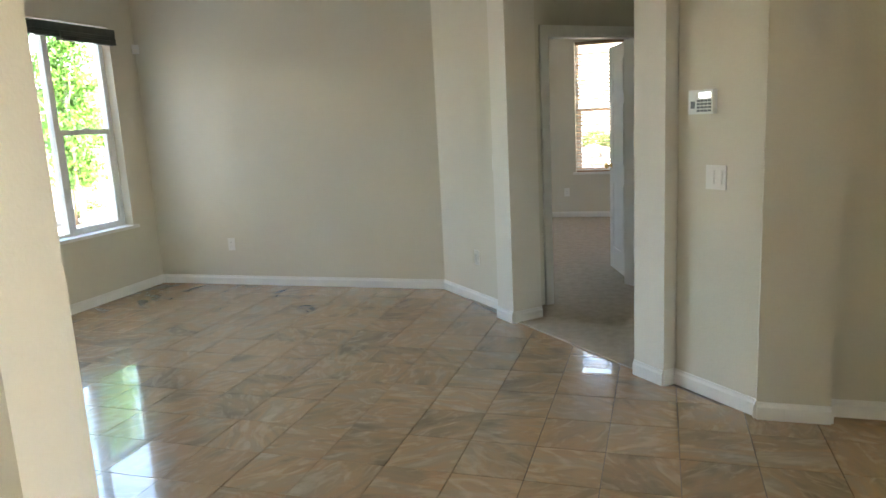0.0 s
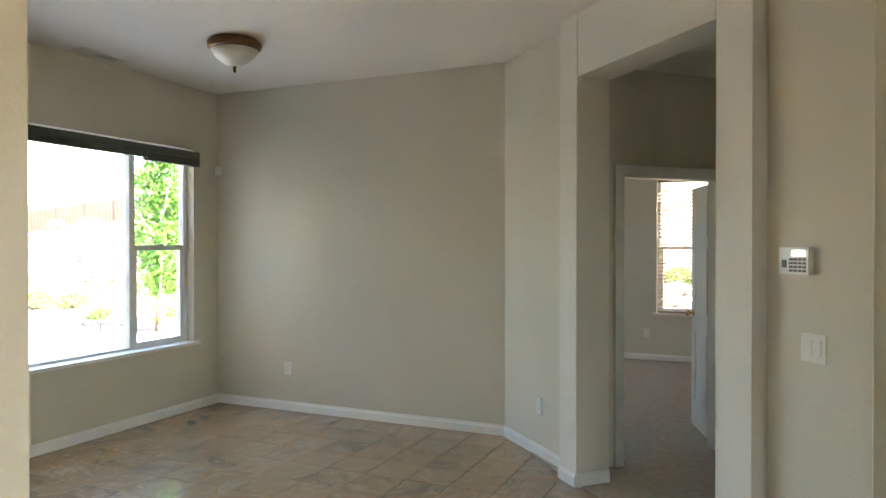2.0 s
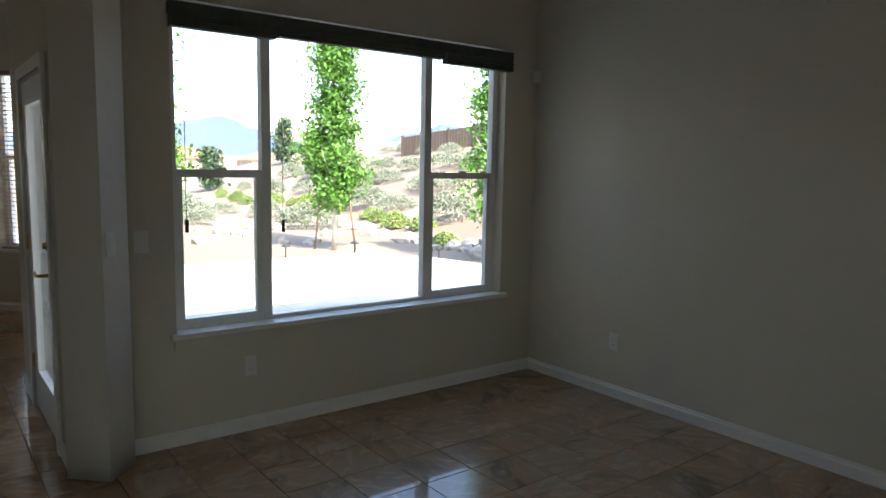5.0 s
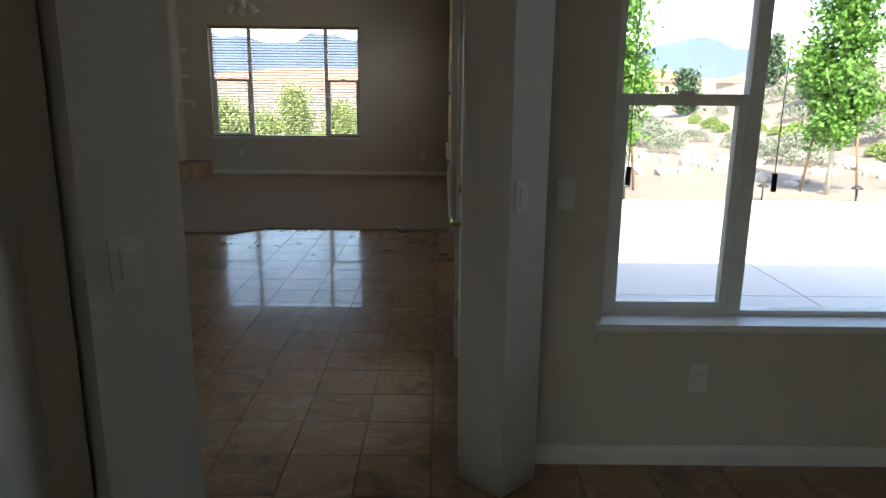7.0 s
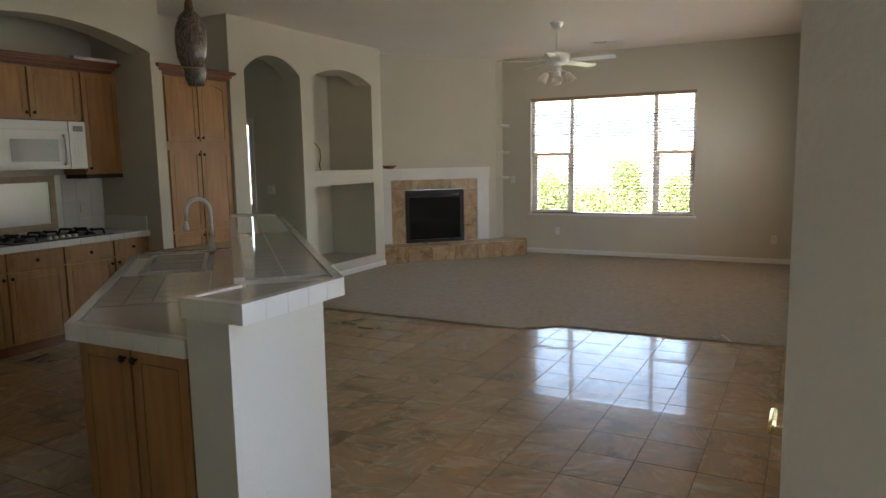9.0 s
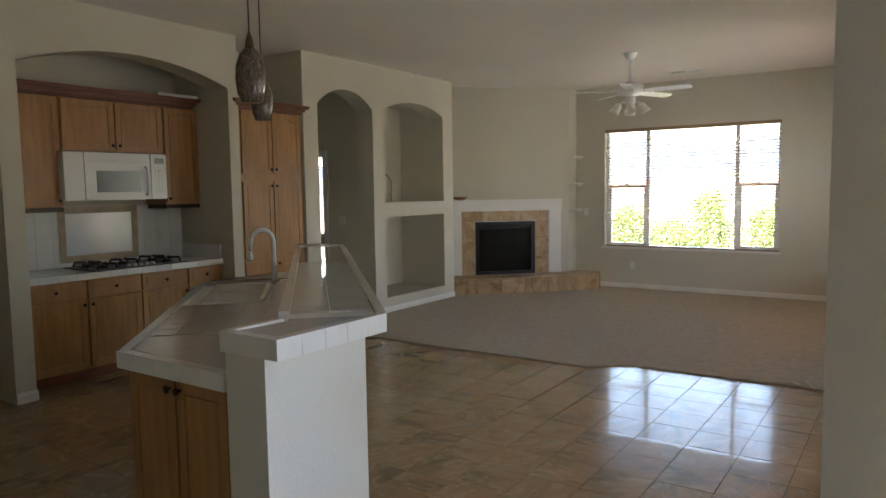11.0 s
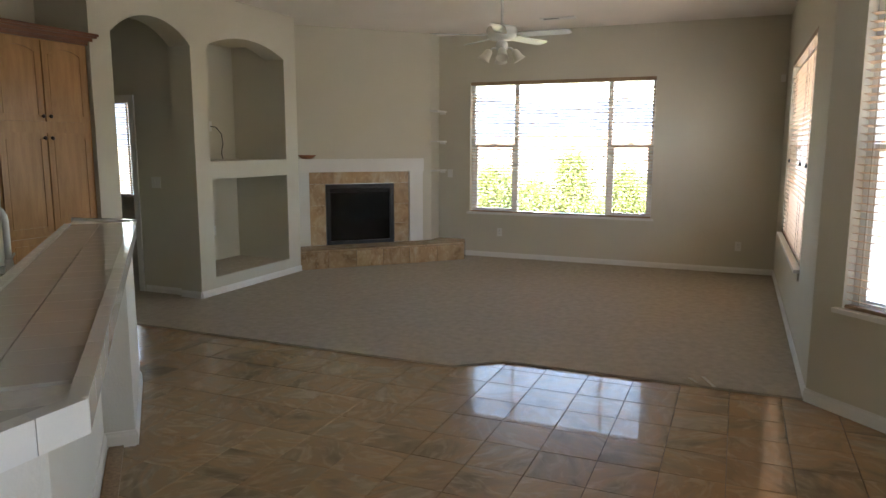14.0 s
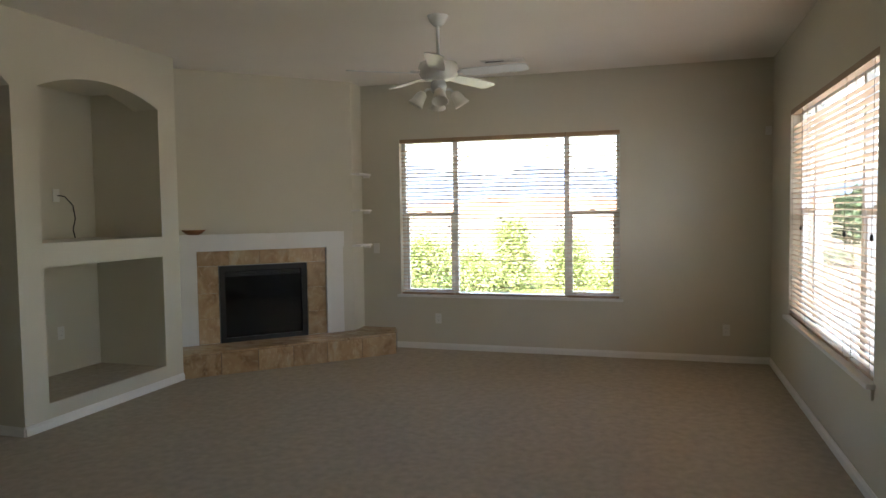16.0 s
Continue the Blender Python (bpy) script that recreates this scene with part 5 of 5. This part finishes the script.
        s.matrix_basis = pose(-w / 2 + 0.03 + i * 0.02, 0, -0.008, 0, 35 if i < n / 2 else -35, 0)


vent(pose(-4.50, 3.50, CEIL_D, 0, 0, 90), 0.36, 0.16, "white ceiling vent with slanted slats over the window")
vent(pose(-13.2, -0.82, CEIL_G, 0, 0, 90), 0.42, 0.14, "white ceiling vent with slanted slats near the fan")
vent(pose(-11.25, 1.38, CEIL_G, 0, 0, 0), 0.34, 0.16, "white ceiling vent with slanted slats near the side window")

# ---- outdoors ----
def height(x, y):
    h = 0.24 * max(0.0, y - 10.0 - 0.12 * max(0.0, -x - 12.0))
    f = max(0.0, min(1.0, (x + 9.0) / 3.0))
    h = max(min(h, 3.4), f * min(4.2, 0.42 * max(0.0, y - 11.6)))
    h *= max(0.0, min(1.0, (x + 68) / 15, (28 - x) / 8, (48 - y) / 10))
    return h - 0.12 + (0.10 * noise.noise((x * 0.35, y * 0.35, 0)) * min(1, max(0, h)) if h > 0.05 else 0)


NX, NY = 110, 100
gx = [-70 + 100 * i / NX for i in range(NX + 1)]
gy = [-45 + 95 * j / NY for j in range(NY + 1)]
verts = [(x, y, height(x, y)) for y in gy for x in gx]
faces = [(j * (NX + 1) + i, j * (NX + 1) + i + 1, (j + 1) * (NX + 1) + i + 1, (j + 1) * (NX + 1) + i) for j in range(NY) for i in range(NX)]
far = [(-2500, -2500, -6), (2500, -2500, -6), (2500, 2500, -6), (-2500, 2500, -6)]
ring = [(-70, -45, -0.12), (30, -45, -0.12), (30, 50, -0.12), (-70, 50, -0.12)]
k0 = len(verts)
verts += far + ring
faces += [(k0, k0 + 1, k0 + 5, k0 + 4), (k0 + 1, k0 + 2, k0 + 6, k0 + 5), (k0 + 2, k0 + 3, k0 + 7, k0 + 6), (k0 + 3, k0, k0 + 4, k0 + 7)]
me = bpy.data.meshes.new("ground")
me.from_pydata(verts, [], faces)
me.materials.append(DIRT)
tagged(new("ground", me), kind="structure")
pat = thing("patio", pose(0, 0, 0), "pale concrete patio slab behind the house", "patio", kind="structure")
PX, PY = [-4.86, -7.4, -9.9, -12.25], [1.93, 4.6, 7.0, 9.0]
for i in range(3):
    for j in range(3):
        a, b, c, d = PX[i + 1] + 0.006, PX[i] - 0.006, PY[j] + 0.006, PY[j + 1] - 0.006
        if i == 0 and j == 2:
            d = 8.5
        if i == 2 and j == 2:
            part("slab", prism(bmesh.new(), [(a, c), (b, c), (b, d), (a + 1.3, d - 0.2), (a, d - 0.9)], -0.2, -0.085), CONCRETE, pat)
        else:
            part("slab", bx(a, b, c, d, -0.2, -0.085), CONCRETE, pat)
solid("patio_west", bx(-19.0, -12.27, 1.93, 3.95, -0.2, -0.09), CONCRETE, kind="structure")


def blades(name, n, area, hgt, w, material, seed):
    """A sheet of upright blades over the area (x0, x1, y0, y1)."""
    r = np.random.RandomState(seed)
    vv, ff = [], []
    for i in range(n):
        x, y = r.uniform(area[0], area[1]), r.uniform(area[2], area[3])
        a, h = r.uniform(0, 6.283), hgt * r.uniform(0.6, 1.2)
        dx, dy, z = w * math.cos(a), w * math.sin(a), height(x, y)
        lx, ly = r.uniform(-0.4, 0.4) * h, r.uniform(-0.4, 0.4) * h
        b = len(vv)
        vv += [(x - dx, y - dy, z - 0.01), (x + dx, y + dy, z - 0.01), (x + lx, y + ly, z + h)]
        ff.append((b, b + 1, b + 2))
    m = bpy.data.meshes.new(name)
    m.from_pydata(vv, [], ff)
    m.materials.append(material)
    return m


tagged(new("lawn_grass", blades("lawn_grass", 26000, (-26, -15.5, -9, 1.6), 0.09, 0.02, GRASSM, 5)), "short green lawn grass beyond the great room", "grass", kind="stuff")


def leaf_cloud(name, n, shape, size, material, seed):
    """Many small leaves scattered in a crown; shape(r) gives a random place."""
    r = np.random.RandomState(seed)
    vv, ff = [], []
    for i in range(n):
        c = np.array(shape(r))
        d = r.normal(size=3)
        d /= np.linalg.norm(d)
        e = np.cross(d, r.normal(size=3))
        e /= np.linalg.norm(e)
        s = size * r.uniform(0.6, 1.3)
        b = len(vv)
        vv += [tuple(c - d * s), tuple(c + e * s * 0.55), tuple(c + d * s), tuple(c - e * s * 0.55)]
        ff.append((b, b + 1, b + 2, b + 3))
    m = bpy.data.meshes.new(name)
    m.from_pydata(vv, [], ff)
    m.materials.append(material)
    return m


def column_crown(h0, h1, rad, clumps, seed):
    r0 = np.random.RandomState(seed)
    cl = []
    for i in range(clumps):
        t = r0.uniform(0, 1)
        z = h0 + (h1 - h0) * t
        w = rad * (1.05 - 0.65 * t) * min(1.0, 0.45 + 3.0 * t) * r0.uniform(0.2, 1.0)
        a = r0.uniform(0, 6.283)
        cl.append((w * math.cos(a), w * math.sin(a), z, r0.uniform(0.09, 0.19)))

    def shape(r):
        x, y, z, s = cl[r.randint(len(cl))]
        return (x + r.normal() * s, y + r.normal() * s, z + r.normal() * s * 0.9)
    return shape


def tree(x, y, h0, h1, rad, seed, leaves=2600, size=0.065, stakes=True, label="young staked maple tree with bright green leaves", material=LEAF):
    t = thing("tree", pose(x, y, height(x, y) - 0.03, 0, 0, seed * 47), label, "tree", group="garden trees")
    bm = bmesh.new()
    tube(bm, [(0, 0, 0), (0.02, 0.01, h0), (-0.01, 0.02, (h0 + h1) / 2), (0.01, 0, h1 * 0.95)], 0.05, 8, 0.012)
    r = np.random.RandomState(seed)
    for i in range(9):
        z = h0 + (h1 - h0) * (i + 0.5) / 10
        a = r.uniform(0, 6.283)
        tube(bm, [(0, 0, z), (rad * 0.5 * math.cos(a), rad * 0.5 * math.sin(a), z + 0.25), (rad * 0.8 * math.cos(a), rad * 0.8 * math.sin(a), z + 0.55)], 0.016, 5, 0.005)
    part("trunk", bm, BARK, t)
    ob = new("crown", leaf_cloud("crown", leaves, column_crown(h0, h1, rad, 150, seed), size, material, seed))
    ob.parent = t
    if stakes:
        for s in (-1, 1):
            part("stake", tube(bmesh.new(), [(0.42 * s, 0.1, 0), (0.25 * s, 0.05, 1.55)], 0.02, 7), STAKE, t)
            part("tie", tube(bmesh.new(), [(0.26 * s, 0.05, 1.35), (0.02, 0.01, 1.38)], 0.008, 5), DARKPLASTIC, t)
    return t


tree(-13.1, 7.85, 0.95, 4.3, 0.66, 1, 12000, 0.048)
tree(-13.3, 4.42, 0.9, 4.2, 0.56, 2, 9000, 0.048)
tree(-9.9, 9.35, 0.85, 4.6, 0.62, 3, 12000, 0.045)
GARDEN = mat("pale_garden_leaf", (0.18, 0.25, 0.08), 0.8, scale=2, fine=12, col2=(0.40, 0.47, 0.19))
PLUM = mat("plum_leaf", (0.07, 0.03, 0.03), 0.8, scale=2, fine=12, col2=(0.17, 0.08, 0.07))
tree(-21.0, -2.3, 0.1, 1.45, 0.55, 4, 7000, 0.036, False, "slim pale green garden tree beyond the lawn", GARDEN)
tree(-22.0, -1.2, 0.1, 1.05, 0.6, 5, 7000, 0.036, False, "pale green garden bush beyond the lawn", GARDEN)
tree(-19.0, -3.6, 0.1, 1.15, 0.9, 6, 7000, 0.036, False, "leafy green garden tree beyond the lawn", GARDEN)
tree(-20.5, -3.0, 0.1, 0.8, 1.0, 9, 7000, 0.036, False, "pale green garden bush beyond the lawn", GARDEN)
tree(-24.0, 2.2, 0.1, 1.2, 1.0, 7, 7000, 0.036, False, "leafy green garden tree beyond the lawn", GARDEN)
tree(-22.0, 0.15, 0.1, 0.75, 1.0, 8, 7000, 0.036, False, "rounded green garden bush beyond the lawn", GARDEN)
tree(-26.0, 0.9, 0.1, 1.7, 0.9, 10, 7000, 0.036, False, "small dark plum-leaved tree beyond the lawn", PLUM)
DKLEAF = mat("dark_conifer_leaf", (0.03, 0.06, 0.03), 0.8, scale=3, fine=12, col2=(0.08, 0.13, 0.06))
for i, (x, y, h) in enumerate(((-38, 14, 2.2), (-44, 21, 2.8), (-42, 9, 2.1), (-30, 16.5, 1.9), (-52, 12, 2.8))):
    tree(x, y, 0.3, h, 0.9, 20 + i, 1500, 0.14, False, "dark conifer standing far down the slope", DKLEAF)


def dome(r0, h):
    def shape(r):
        a, b = r.uniform(0, 6.283), r.uniform(0, 1) ** 0.5
        q = r0 * b * r.uniform(0.8, 1.1)
        z = h * math.sqrt(max(0, 1 - b * b)) * r.uniform(0.55, 1.1)
        return (q * math.cos(a), q * math.sin(a), z + 0.03)
    return shape


SH = [leaf_cloud("sage_shrub", 2200, dome(0.55, 0.55), 0.03, SAGE, 31), leaf_cloud("sage_shrub", 2400, dome(0.7, 0.5), 0.03, SAGE, 32), leaf_cloud("grassy_shrub", 1800, dome(0.4, 0.4), 0.038, GRASSM, 33)]
rs = np.random.RandomState(9)
spots = []
for row, (yr, n) in enumerate(((10.6, 22), (12.0, 12), (14.2, 13), (16.8, 13), (20.0, 12))):
    for i in range(n):
        x = -34 + 29 * (i + rs.uniform(-0.35, 0.35)) / n
        y = yr + 0.12 * max(0.0, -x - 12.0) + rs.uniform(-0.5, 0.5)
        spots.append((x, y, 2 if row == 0 else rs.randint(0, 2), rs.uniform(0.7, 1.35) * (0.75 if row == 0 else 1.0)))
for i in range(14):
    spots.append((rs.uniform(-5.5, 3), rs.uniform(12.2, 17), rs.randint(0, 3), rs.uniform(0.7, 1.2)))
for i in range(16):
    spots.append((rs.uniform(-34, -16), rs.uniform(5.0, 10.5), rs.randint(0, 2), rs.uniform(0.8, 1.5)))
for x, y, k, s in spots:
    if -13.3 < x < -4.0 and y < 9.9:
        continue
    ob = new("sage_shrub" if k < 2 else "grassy_shrub", SH[k])
    ob.matrix_world = pose(x, y, height(x, y) - 0.03, 0, 0, rs.uniform(0, 360)) @ Matrix.Diagonal((s, s, s * rs.uniform(0.8, 1.1), 1))
    tagged(ob, "grey-green sage shrub on the dry slope" if k < 2 else "bright grassy shrub at the foot of the slope", "shrub", "slope shrubs")


def rock_into(bm, x, y, z, s, r):
    ret = bmesh.ops.create_icosphere(bm, subdivisions=1, radius=1.0)
    sc = [s * r.uniform(0.7, 1.3) for _ in range(3)]
    a = r.uniform(0, 6.283)
    for v in ret["verts"]:
        v.co *= 1 + r.uniform(-0.22, 0.22)
        px, py = v.co.x * sc[0], v.co.y * sc[1]
        v.co = Vector((x + px * math.cos(a) - py * math.sin(a), y + px * math.sin(a) + py * math.cos(a), z + v.co.z * sc[2] * 0.7))


bm = bmesh.new()
for i in range(120):
    x = rs.uniform(-24, -8.0)
    y = 9.9 + 0.12 * max(0.0, -x - 12.0) + rs.uniform(-0.25, 0.35)
    rock_into(bm, x, y, height(x, y) + 0.03, rs.uniform(0.08, 0.22), rs)
for i in range(120):
    x, y = rs.uniform(-5, 3.2), 11.5 + 0.9 * (i % 4) + rs.uniform(-0.2, 0.2)
    rock_into(bm, x, y, height(x, y) + 0.05, rs.uniform(0.15, 0.34), rs)
for i in range(60):
    x, y = rs.uniform(-26, -14), rs.uniform(4.6, 11)
    rock_into(bm, x, y, height(x, y) + 0.03, rs.uniform(0.08, 0.25), rs)
tagged(solid("slope_rocks", bm, ROCK, kind="stuff"), "scattered grey landscape rocks edging the slope", "rocks")
for x, y, s in ((-10.95, 10.3, 0.42), (-9.9, 9.75, 0.36), (-11.6, 10.1, 0.22), (-10.6, 9.6, 0.2)):
    bm = bmesh.new()
    rock_into(bm, 0, 0, s * 0.35, s, rs)
    bmesh.ops.subdivide_edges(bm, edges=bm.edges[:], cuts=1, smooth=0.4, fractal=0.25, seed=int(s * 100))
    solid("boulder", bm, ROCK, pose(x, y, height(x, y)), "pale grey boulder beside the patio", "rock", group="boulders")


def fence(p0, p1, hgt, n, label):
    f = thing("fence", pose(0, 0, 0), label, "fence")
    a, b = Vector(p0), Vector(p1)
    d = (b - a) / n
    ang = math.degrees(math.atan2(d.y, d.x))
    L = d.length
    me = mesh_of("board", bx(0.01, L - 0.01, -0.012, 0.012, 0.05, hgt), FENCE)
    pm = mesh_of("post", bx(-0.05, 0.05, -0.05, 0.05, -0.1, hgt + 0.08), FENCE)
    for i in range(n):
        p = a + d * i
        o = new("board", me)
        o.parent = f
        o.matrix_basis = pose(p.x, p.y, height(p.x, p.y), 0, 0, ang)
        if i % 8 == 0:
            q = new("post", pm)
            q.parent = f
            q.matrix_basis = pose(p.x, p.y, height(p.x, p.y), 0, 0, ang)


fence((-31.0, 21.6), (-12.0, 27.5), 1.0, 110, "brown board fence along the top of the slope")
fence((-8.0, 21.6), (5.0, 21.6), 1.3, 70, "brown board fence above the rocky bank")


def house(x, y, w, d, h, rz):
    hs = thing("house", pose(x, y, height(x, y) - 0.5, 0, 0, rz), "distant tan stucco house with clay roof", "house", group="distant houses")
    part("wall", bx(-w / 2, w / 2, -d / 2, d / 2, 0, h), STUCCO, hs)
    bm = bmesh.new()
    e = 0.6
    v = [bm.verts.new(p) for p in ((-w / 2 - e, -d / 2 - e, h), (w / 2 + e, -d / 2 - e, h), (w / 2 + e, d / 2 + e, h), (-w / 2 - e, d / 2 + e, h), (-w / 4, 0, h + d * 0.25), (w / 4, 0, h + d * 0.25))]
    for f in ((0, 1, 5, 4), (1, 2, 5), (2, 3, 4, 5), (3, 0, 4), (3, 2, 1, 0)):
        bm.faces.new([v[i] for i in f])
    part("roof", bm, ROOFM, hs)
    for i in range(3):
        part("window", bx(-w / 2 + w * (i + 0.35) / 3, -w / 2 + w * (i + 0.65) / 3, -d / 2 - 0.03, -d / 2 + 0.02, 1.0, 2.2), BLACKGLASS, hs)
        part("window", bx(w / 2 - 0.02, w / 2 + 0.03, -d / 2 + d * (i + 0.35) / 3, -d / 2 + d * (i + 0.65) / 3, 1.0, 2.2), BLACKGLASS, hs)


for x, y, w, rz in ((-150, 46, 16, 20), (-172, 74, 18, -10), (-160, 24, 15, 5)):
    house(x, y, w, 10, 3.0, rz)


def ridge(name, dist, base, hgt, a0, a1, n, material, seed):
    vv, ff = [], []
    for i in range(n + 1):
        a = math.radians(a0 + (a1 - a0) * i / n)
        z = hgt * (0.55 + 0.45 * noise.noise((i * 0.13 + seed, seed, 0)) + 0.12 * noise.noise((i * 0.6, seed, 3)))
        vv += [(-dist * math.cos(a), dist * math.sin(a), base), (-dist * 1.05 * math.cos(a), dist * 1.05 * math.sin(a), z), (-dist * 1.25 * math.cos(a), dist * 1.25 * math.sin(a), base)]
    for i in range(n):
        for k in (0, 1):
            ff.append((3 * i + k, 3 * i + 3 + k, 3 * i + 4 + k, 3 * i + 1 + k))
    m = bpy.data.meshes.new(name)
    m.from_pydata(vv, [], ff)
    m.materials.append(material)
    tagged(new(name, m), "distant hills on the skyline", "hills", kind="structure")


# farther ridge, its haze painted as blue
ridge("backdrop_hazy_hills", 1700, -10, 175, -70, 60, 120, HILL, 1.7)
ridge("backdrop_red_hills", 420, -8, 15, -40, 50, 90, REDHILL, 4.2)
# path lights along the edge of the patio
for x, y in ((-12.36, 4.40), (-12.45, 6.52), (-12.30, 7.86), (-10.85, 8.78)):
    pt = thing("path_light", pose(x, y, -0.13), "small black mushroom path light beside the patio", "garden light", group="path lights")
    part("stem", tube(bmesh.new(), [(0, 0, 0), (0, 0, 0.24)], 0.012, 8), DARKPLASTIC, pt)
    part("cap", lathe(bmesh.new(), [(0.085, 0.225), (0.08, 0.24), (0.03, 0.275), (0.008, 0.285)], 14), DARKPLASTIC, pt)
# two curled scraps left at the edge of the carpet
for a, b in (((-9.62, 1.135), (-9.43, 1.215)), ((-9.54, 1.06), (-9.48, 1.10))):
    bm = bmesh.new()
    pts = [(a[0] + (b[0] - a[0]) * k / 6, a[1] + (b[1] - a[1]) * k / 6 + 0.006 * (-1) ** k, 0.016 + 0.012 * (k % 2)) for k in range(7)]
    lo = [bm.verts.new((x - 0.006, y + 0.012, z)) for x, y, z in pts]
    hi = [bm.verts.new((x + 0.006, y - 0.012, z + 0.004)) for x, y, z in pts]
    for k in range(6):
        bm.faces.new((lo[k], lo[k + 1], hi[k + 1], hi[k]))
    r = bmesh.ops.solidify(bm, geom=bm.faces[:], thickness=0.002)
    solid("plastic_scrap", bm, PLASTIC, pose(0, 0, 0), "curled white plastic scrap on the carpet edge", "scrap", group="scraps")
# the house's own eaves and outer roof
roof = bmesh.new()
# unseen overhang out to x = 5.2, added to keep sun off the entry
prism(roof, [(-5.45, 1.3), (2.4, -3.0), (5.2, -3.0), (5.2, 3.4), (2.4, 3.4), (2.4, 10.0), (-3.9, 10.0), (-3.9, 5.8), (-5.45, 5.8)], 3.32, 3.50)
prism(roof, [(-14.9, -11.4), (2.4, -11.4), (2.4, -3.02), (-5.2, 1.42), (-5.46, 2.5), (-14.9, 2.5)], 3.325, 3.50)
solid("house_roof", roof, ROOFM, kind="structure")

# ---- floor tiles ----
P = 0.3045
X0, Y0 = -0.46, 0.40


def inside(x, y, poly):
    hit = False
    for (x1, y1), (x2, y2) in zip(poly, poly[1:] + poly[:1]):
        if (y1 > y) != (y2 > y) and x < (x2 - x1) * (y - y1) / (y2 - y1) + x1:
            hit = not hit
    return hit


FLOOR = [(-4.68, 5.0), (-4.68, 2.0), (-4.9, 1.755), (-6.36, 1.755), (-7.30, 2.695), (-8.50, 2.695), (-9.44, 1.755), (-9.44, -0.25), (-9.18, -0.54), (-9.18, -3.76), (-8.1, -3.9), (-8.1, -4.1), (-5.1, -4.1), (-3.9, -4.6), (-3.9, 0.56), (-1.75, 0.56), (-1.75, -2.2), (1.6, -2.2), (1.6, 2.8), (0.5, 2.75), sd(3.18, -3.27), sd(3.18, -5.0), (-1.70, 5.0)]
HID = [sd(-5.7, -5.38), sd(-9.1, -5.38), sd(-9.1, -4.55), sd(-6.4, -4.55)]
bmt = bmesh.new()
box(bmt, 0.0019, P - 0.0019, 0.0019, P - 0.0019, -0.011, 0.0)
round_edges(bmt, 0.0016, 1)
tile_me = mesh_of("tile", bmt, TILE)
floor_thing = thing("floor", pose(0, 0, 0), "polished tan and rust stone tile floor", "floor", kind="structure")
near, rest = [], []
for i in range(-31, 9):
    for j in range(-19, 18):
        x, y = X0 + i * P, Y0 + j * P
        cs = [inside(x + a, y + b, FLOOR) for a, b in ((0.01, 0.01), (P - 0.01, 0.01), (0.01, P - 0.01), (P - 0.01, P - 0.01))]
        if not any(cs) or inside(x + P / 2, y + P / 2, HID):
            continue
        full = all(cs)
        (near if full and ((-3.4 < x < 0.6 and 1.0 < y < 3.9) or (-8.8 < x < -5.6 and -0.9 < y < 1.6)) else rest).append((x, y, full))
near = near[:300]
for x, y, full in near:
    t = new("tile", tile_me)
    t.parent = floor_thing
    t.location = (x, y, 0.0004 * math.sin(x * 91 + y * 57))
vv, ff = [], []
e, z0, z1, c = 0.0019, -0.011, 0.0, 0.0016


def clip_half(poly, nx, ny, k):
    out = []
    for (x1, y1), (x2, y2) in zip(poly, poly[1:] + poly[:1]):
        a, b = nx * x1 + ny * y1 - k, nx * x2 + ny * y2 - k
        if a <= 0:
            out.append((x1, y1))
        if (a < 0) != (b < 0):
            t = a / (a - b)
            out.append((x1 + (x2 - x1) * t, y1 + (y2 - y1) * t))
    return out


for x, y, full in rest:
    q = [(x + e, y + e), (x + P - e, y + e), (x + P - e, y + P - e), (x + e, y + P - e)]
    if not full and x < -8.9:
        q = clip_half(q, -1, 0, 9.45 if y > -0.6 else 9.19)
    elif not full and -1.6 < x < 0.4 and y > 2.6:
        q = clip_half(q, 1, 1, 3.185)
    if len(q) < 3:
        continue
    b, n = len(vv), len(q)
    cx, cy = sum(p[0] for p in q) / n, sum(p[1] for p in q) / n
    vv += [(px, py, z0) for px, py in q] + [(px, py, z1 - c) for px, py in q] + [(px + (cx - px) * 0.008, py + (cy - py) * 0.008, z1) for px, py in q]
    ff.append(tuple(b + 2 * n + k for k in range(n)))
    for k in range(n):
        l = (k + 1) % n
        ff.append((b + k, b + l, b + n + l, b + n + k))
        ff.append((b + n + k, b + n + l, b + 2 * n + l, b + 2 * n + k))
m = bpy.data.meshes.new("floor_tiles")
m.from_pydata(vv, [], ff)
m.materials.append(TILE)
o = new("floor_tiles", m)
o.parent = floor_thing
o["kind"] = "stuff"
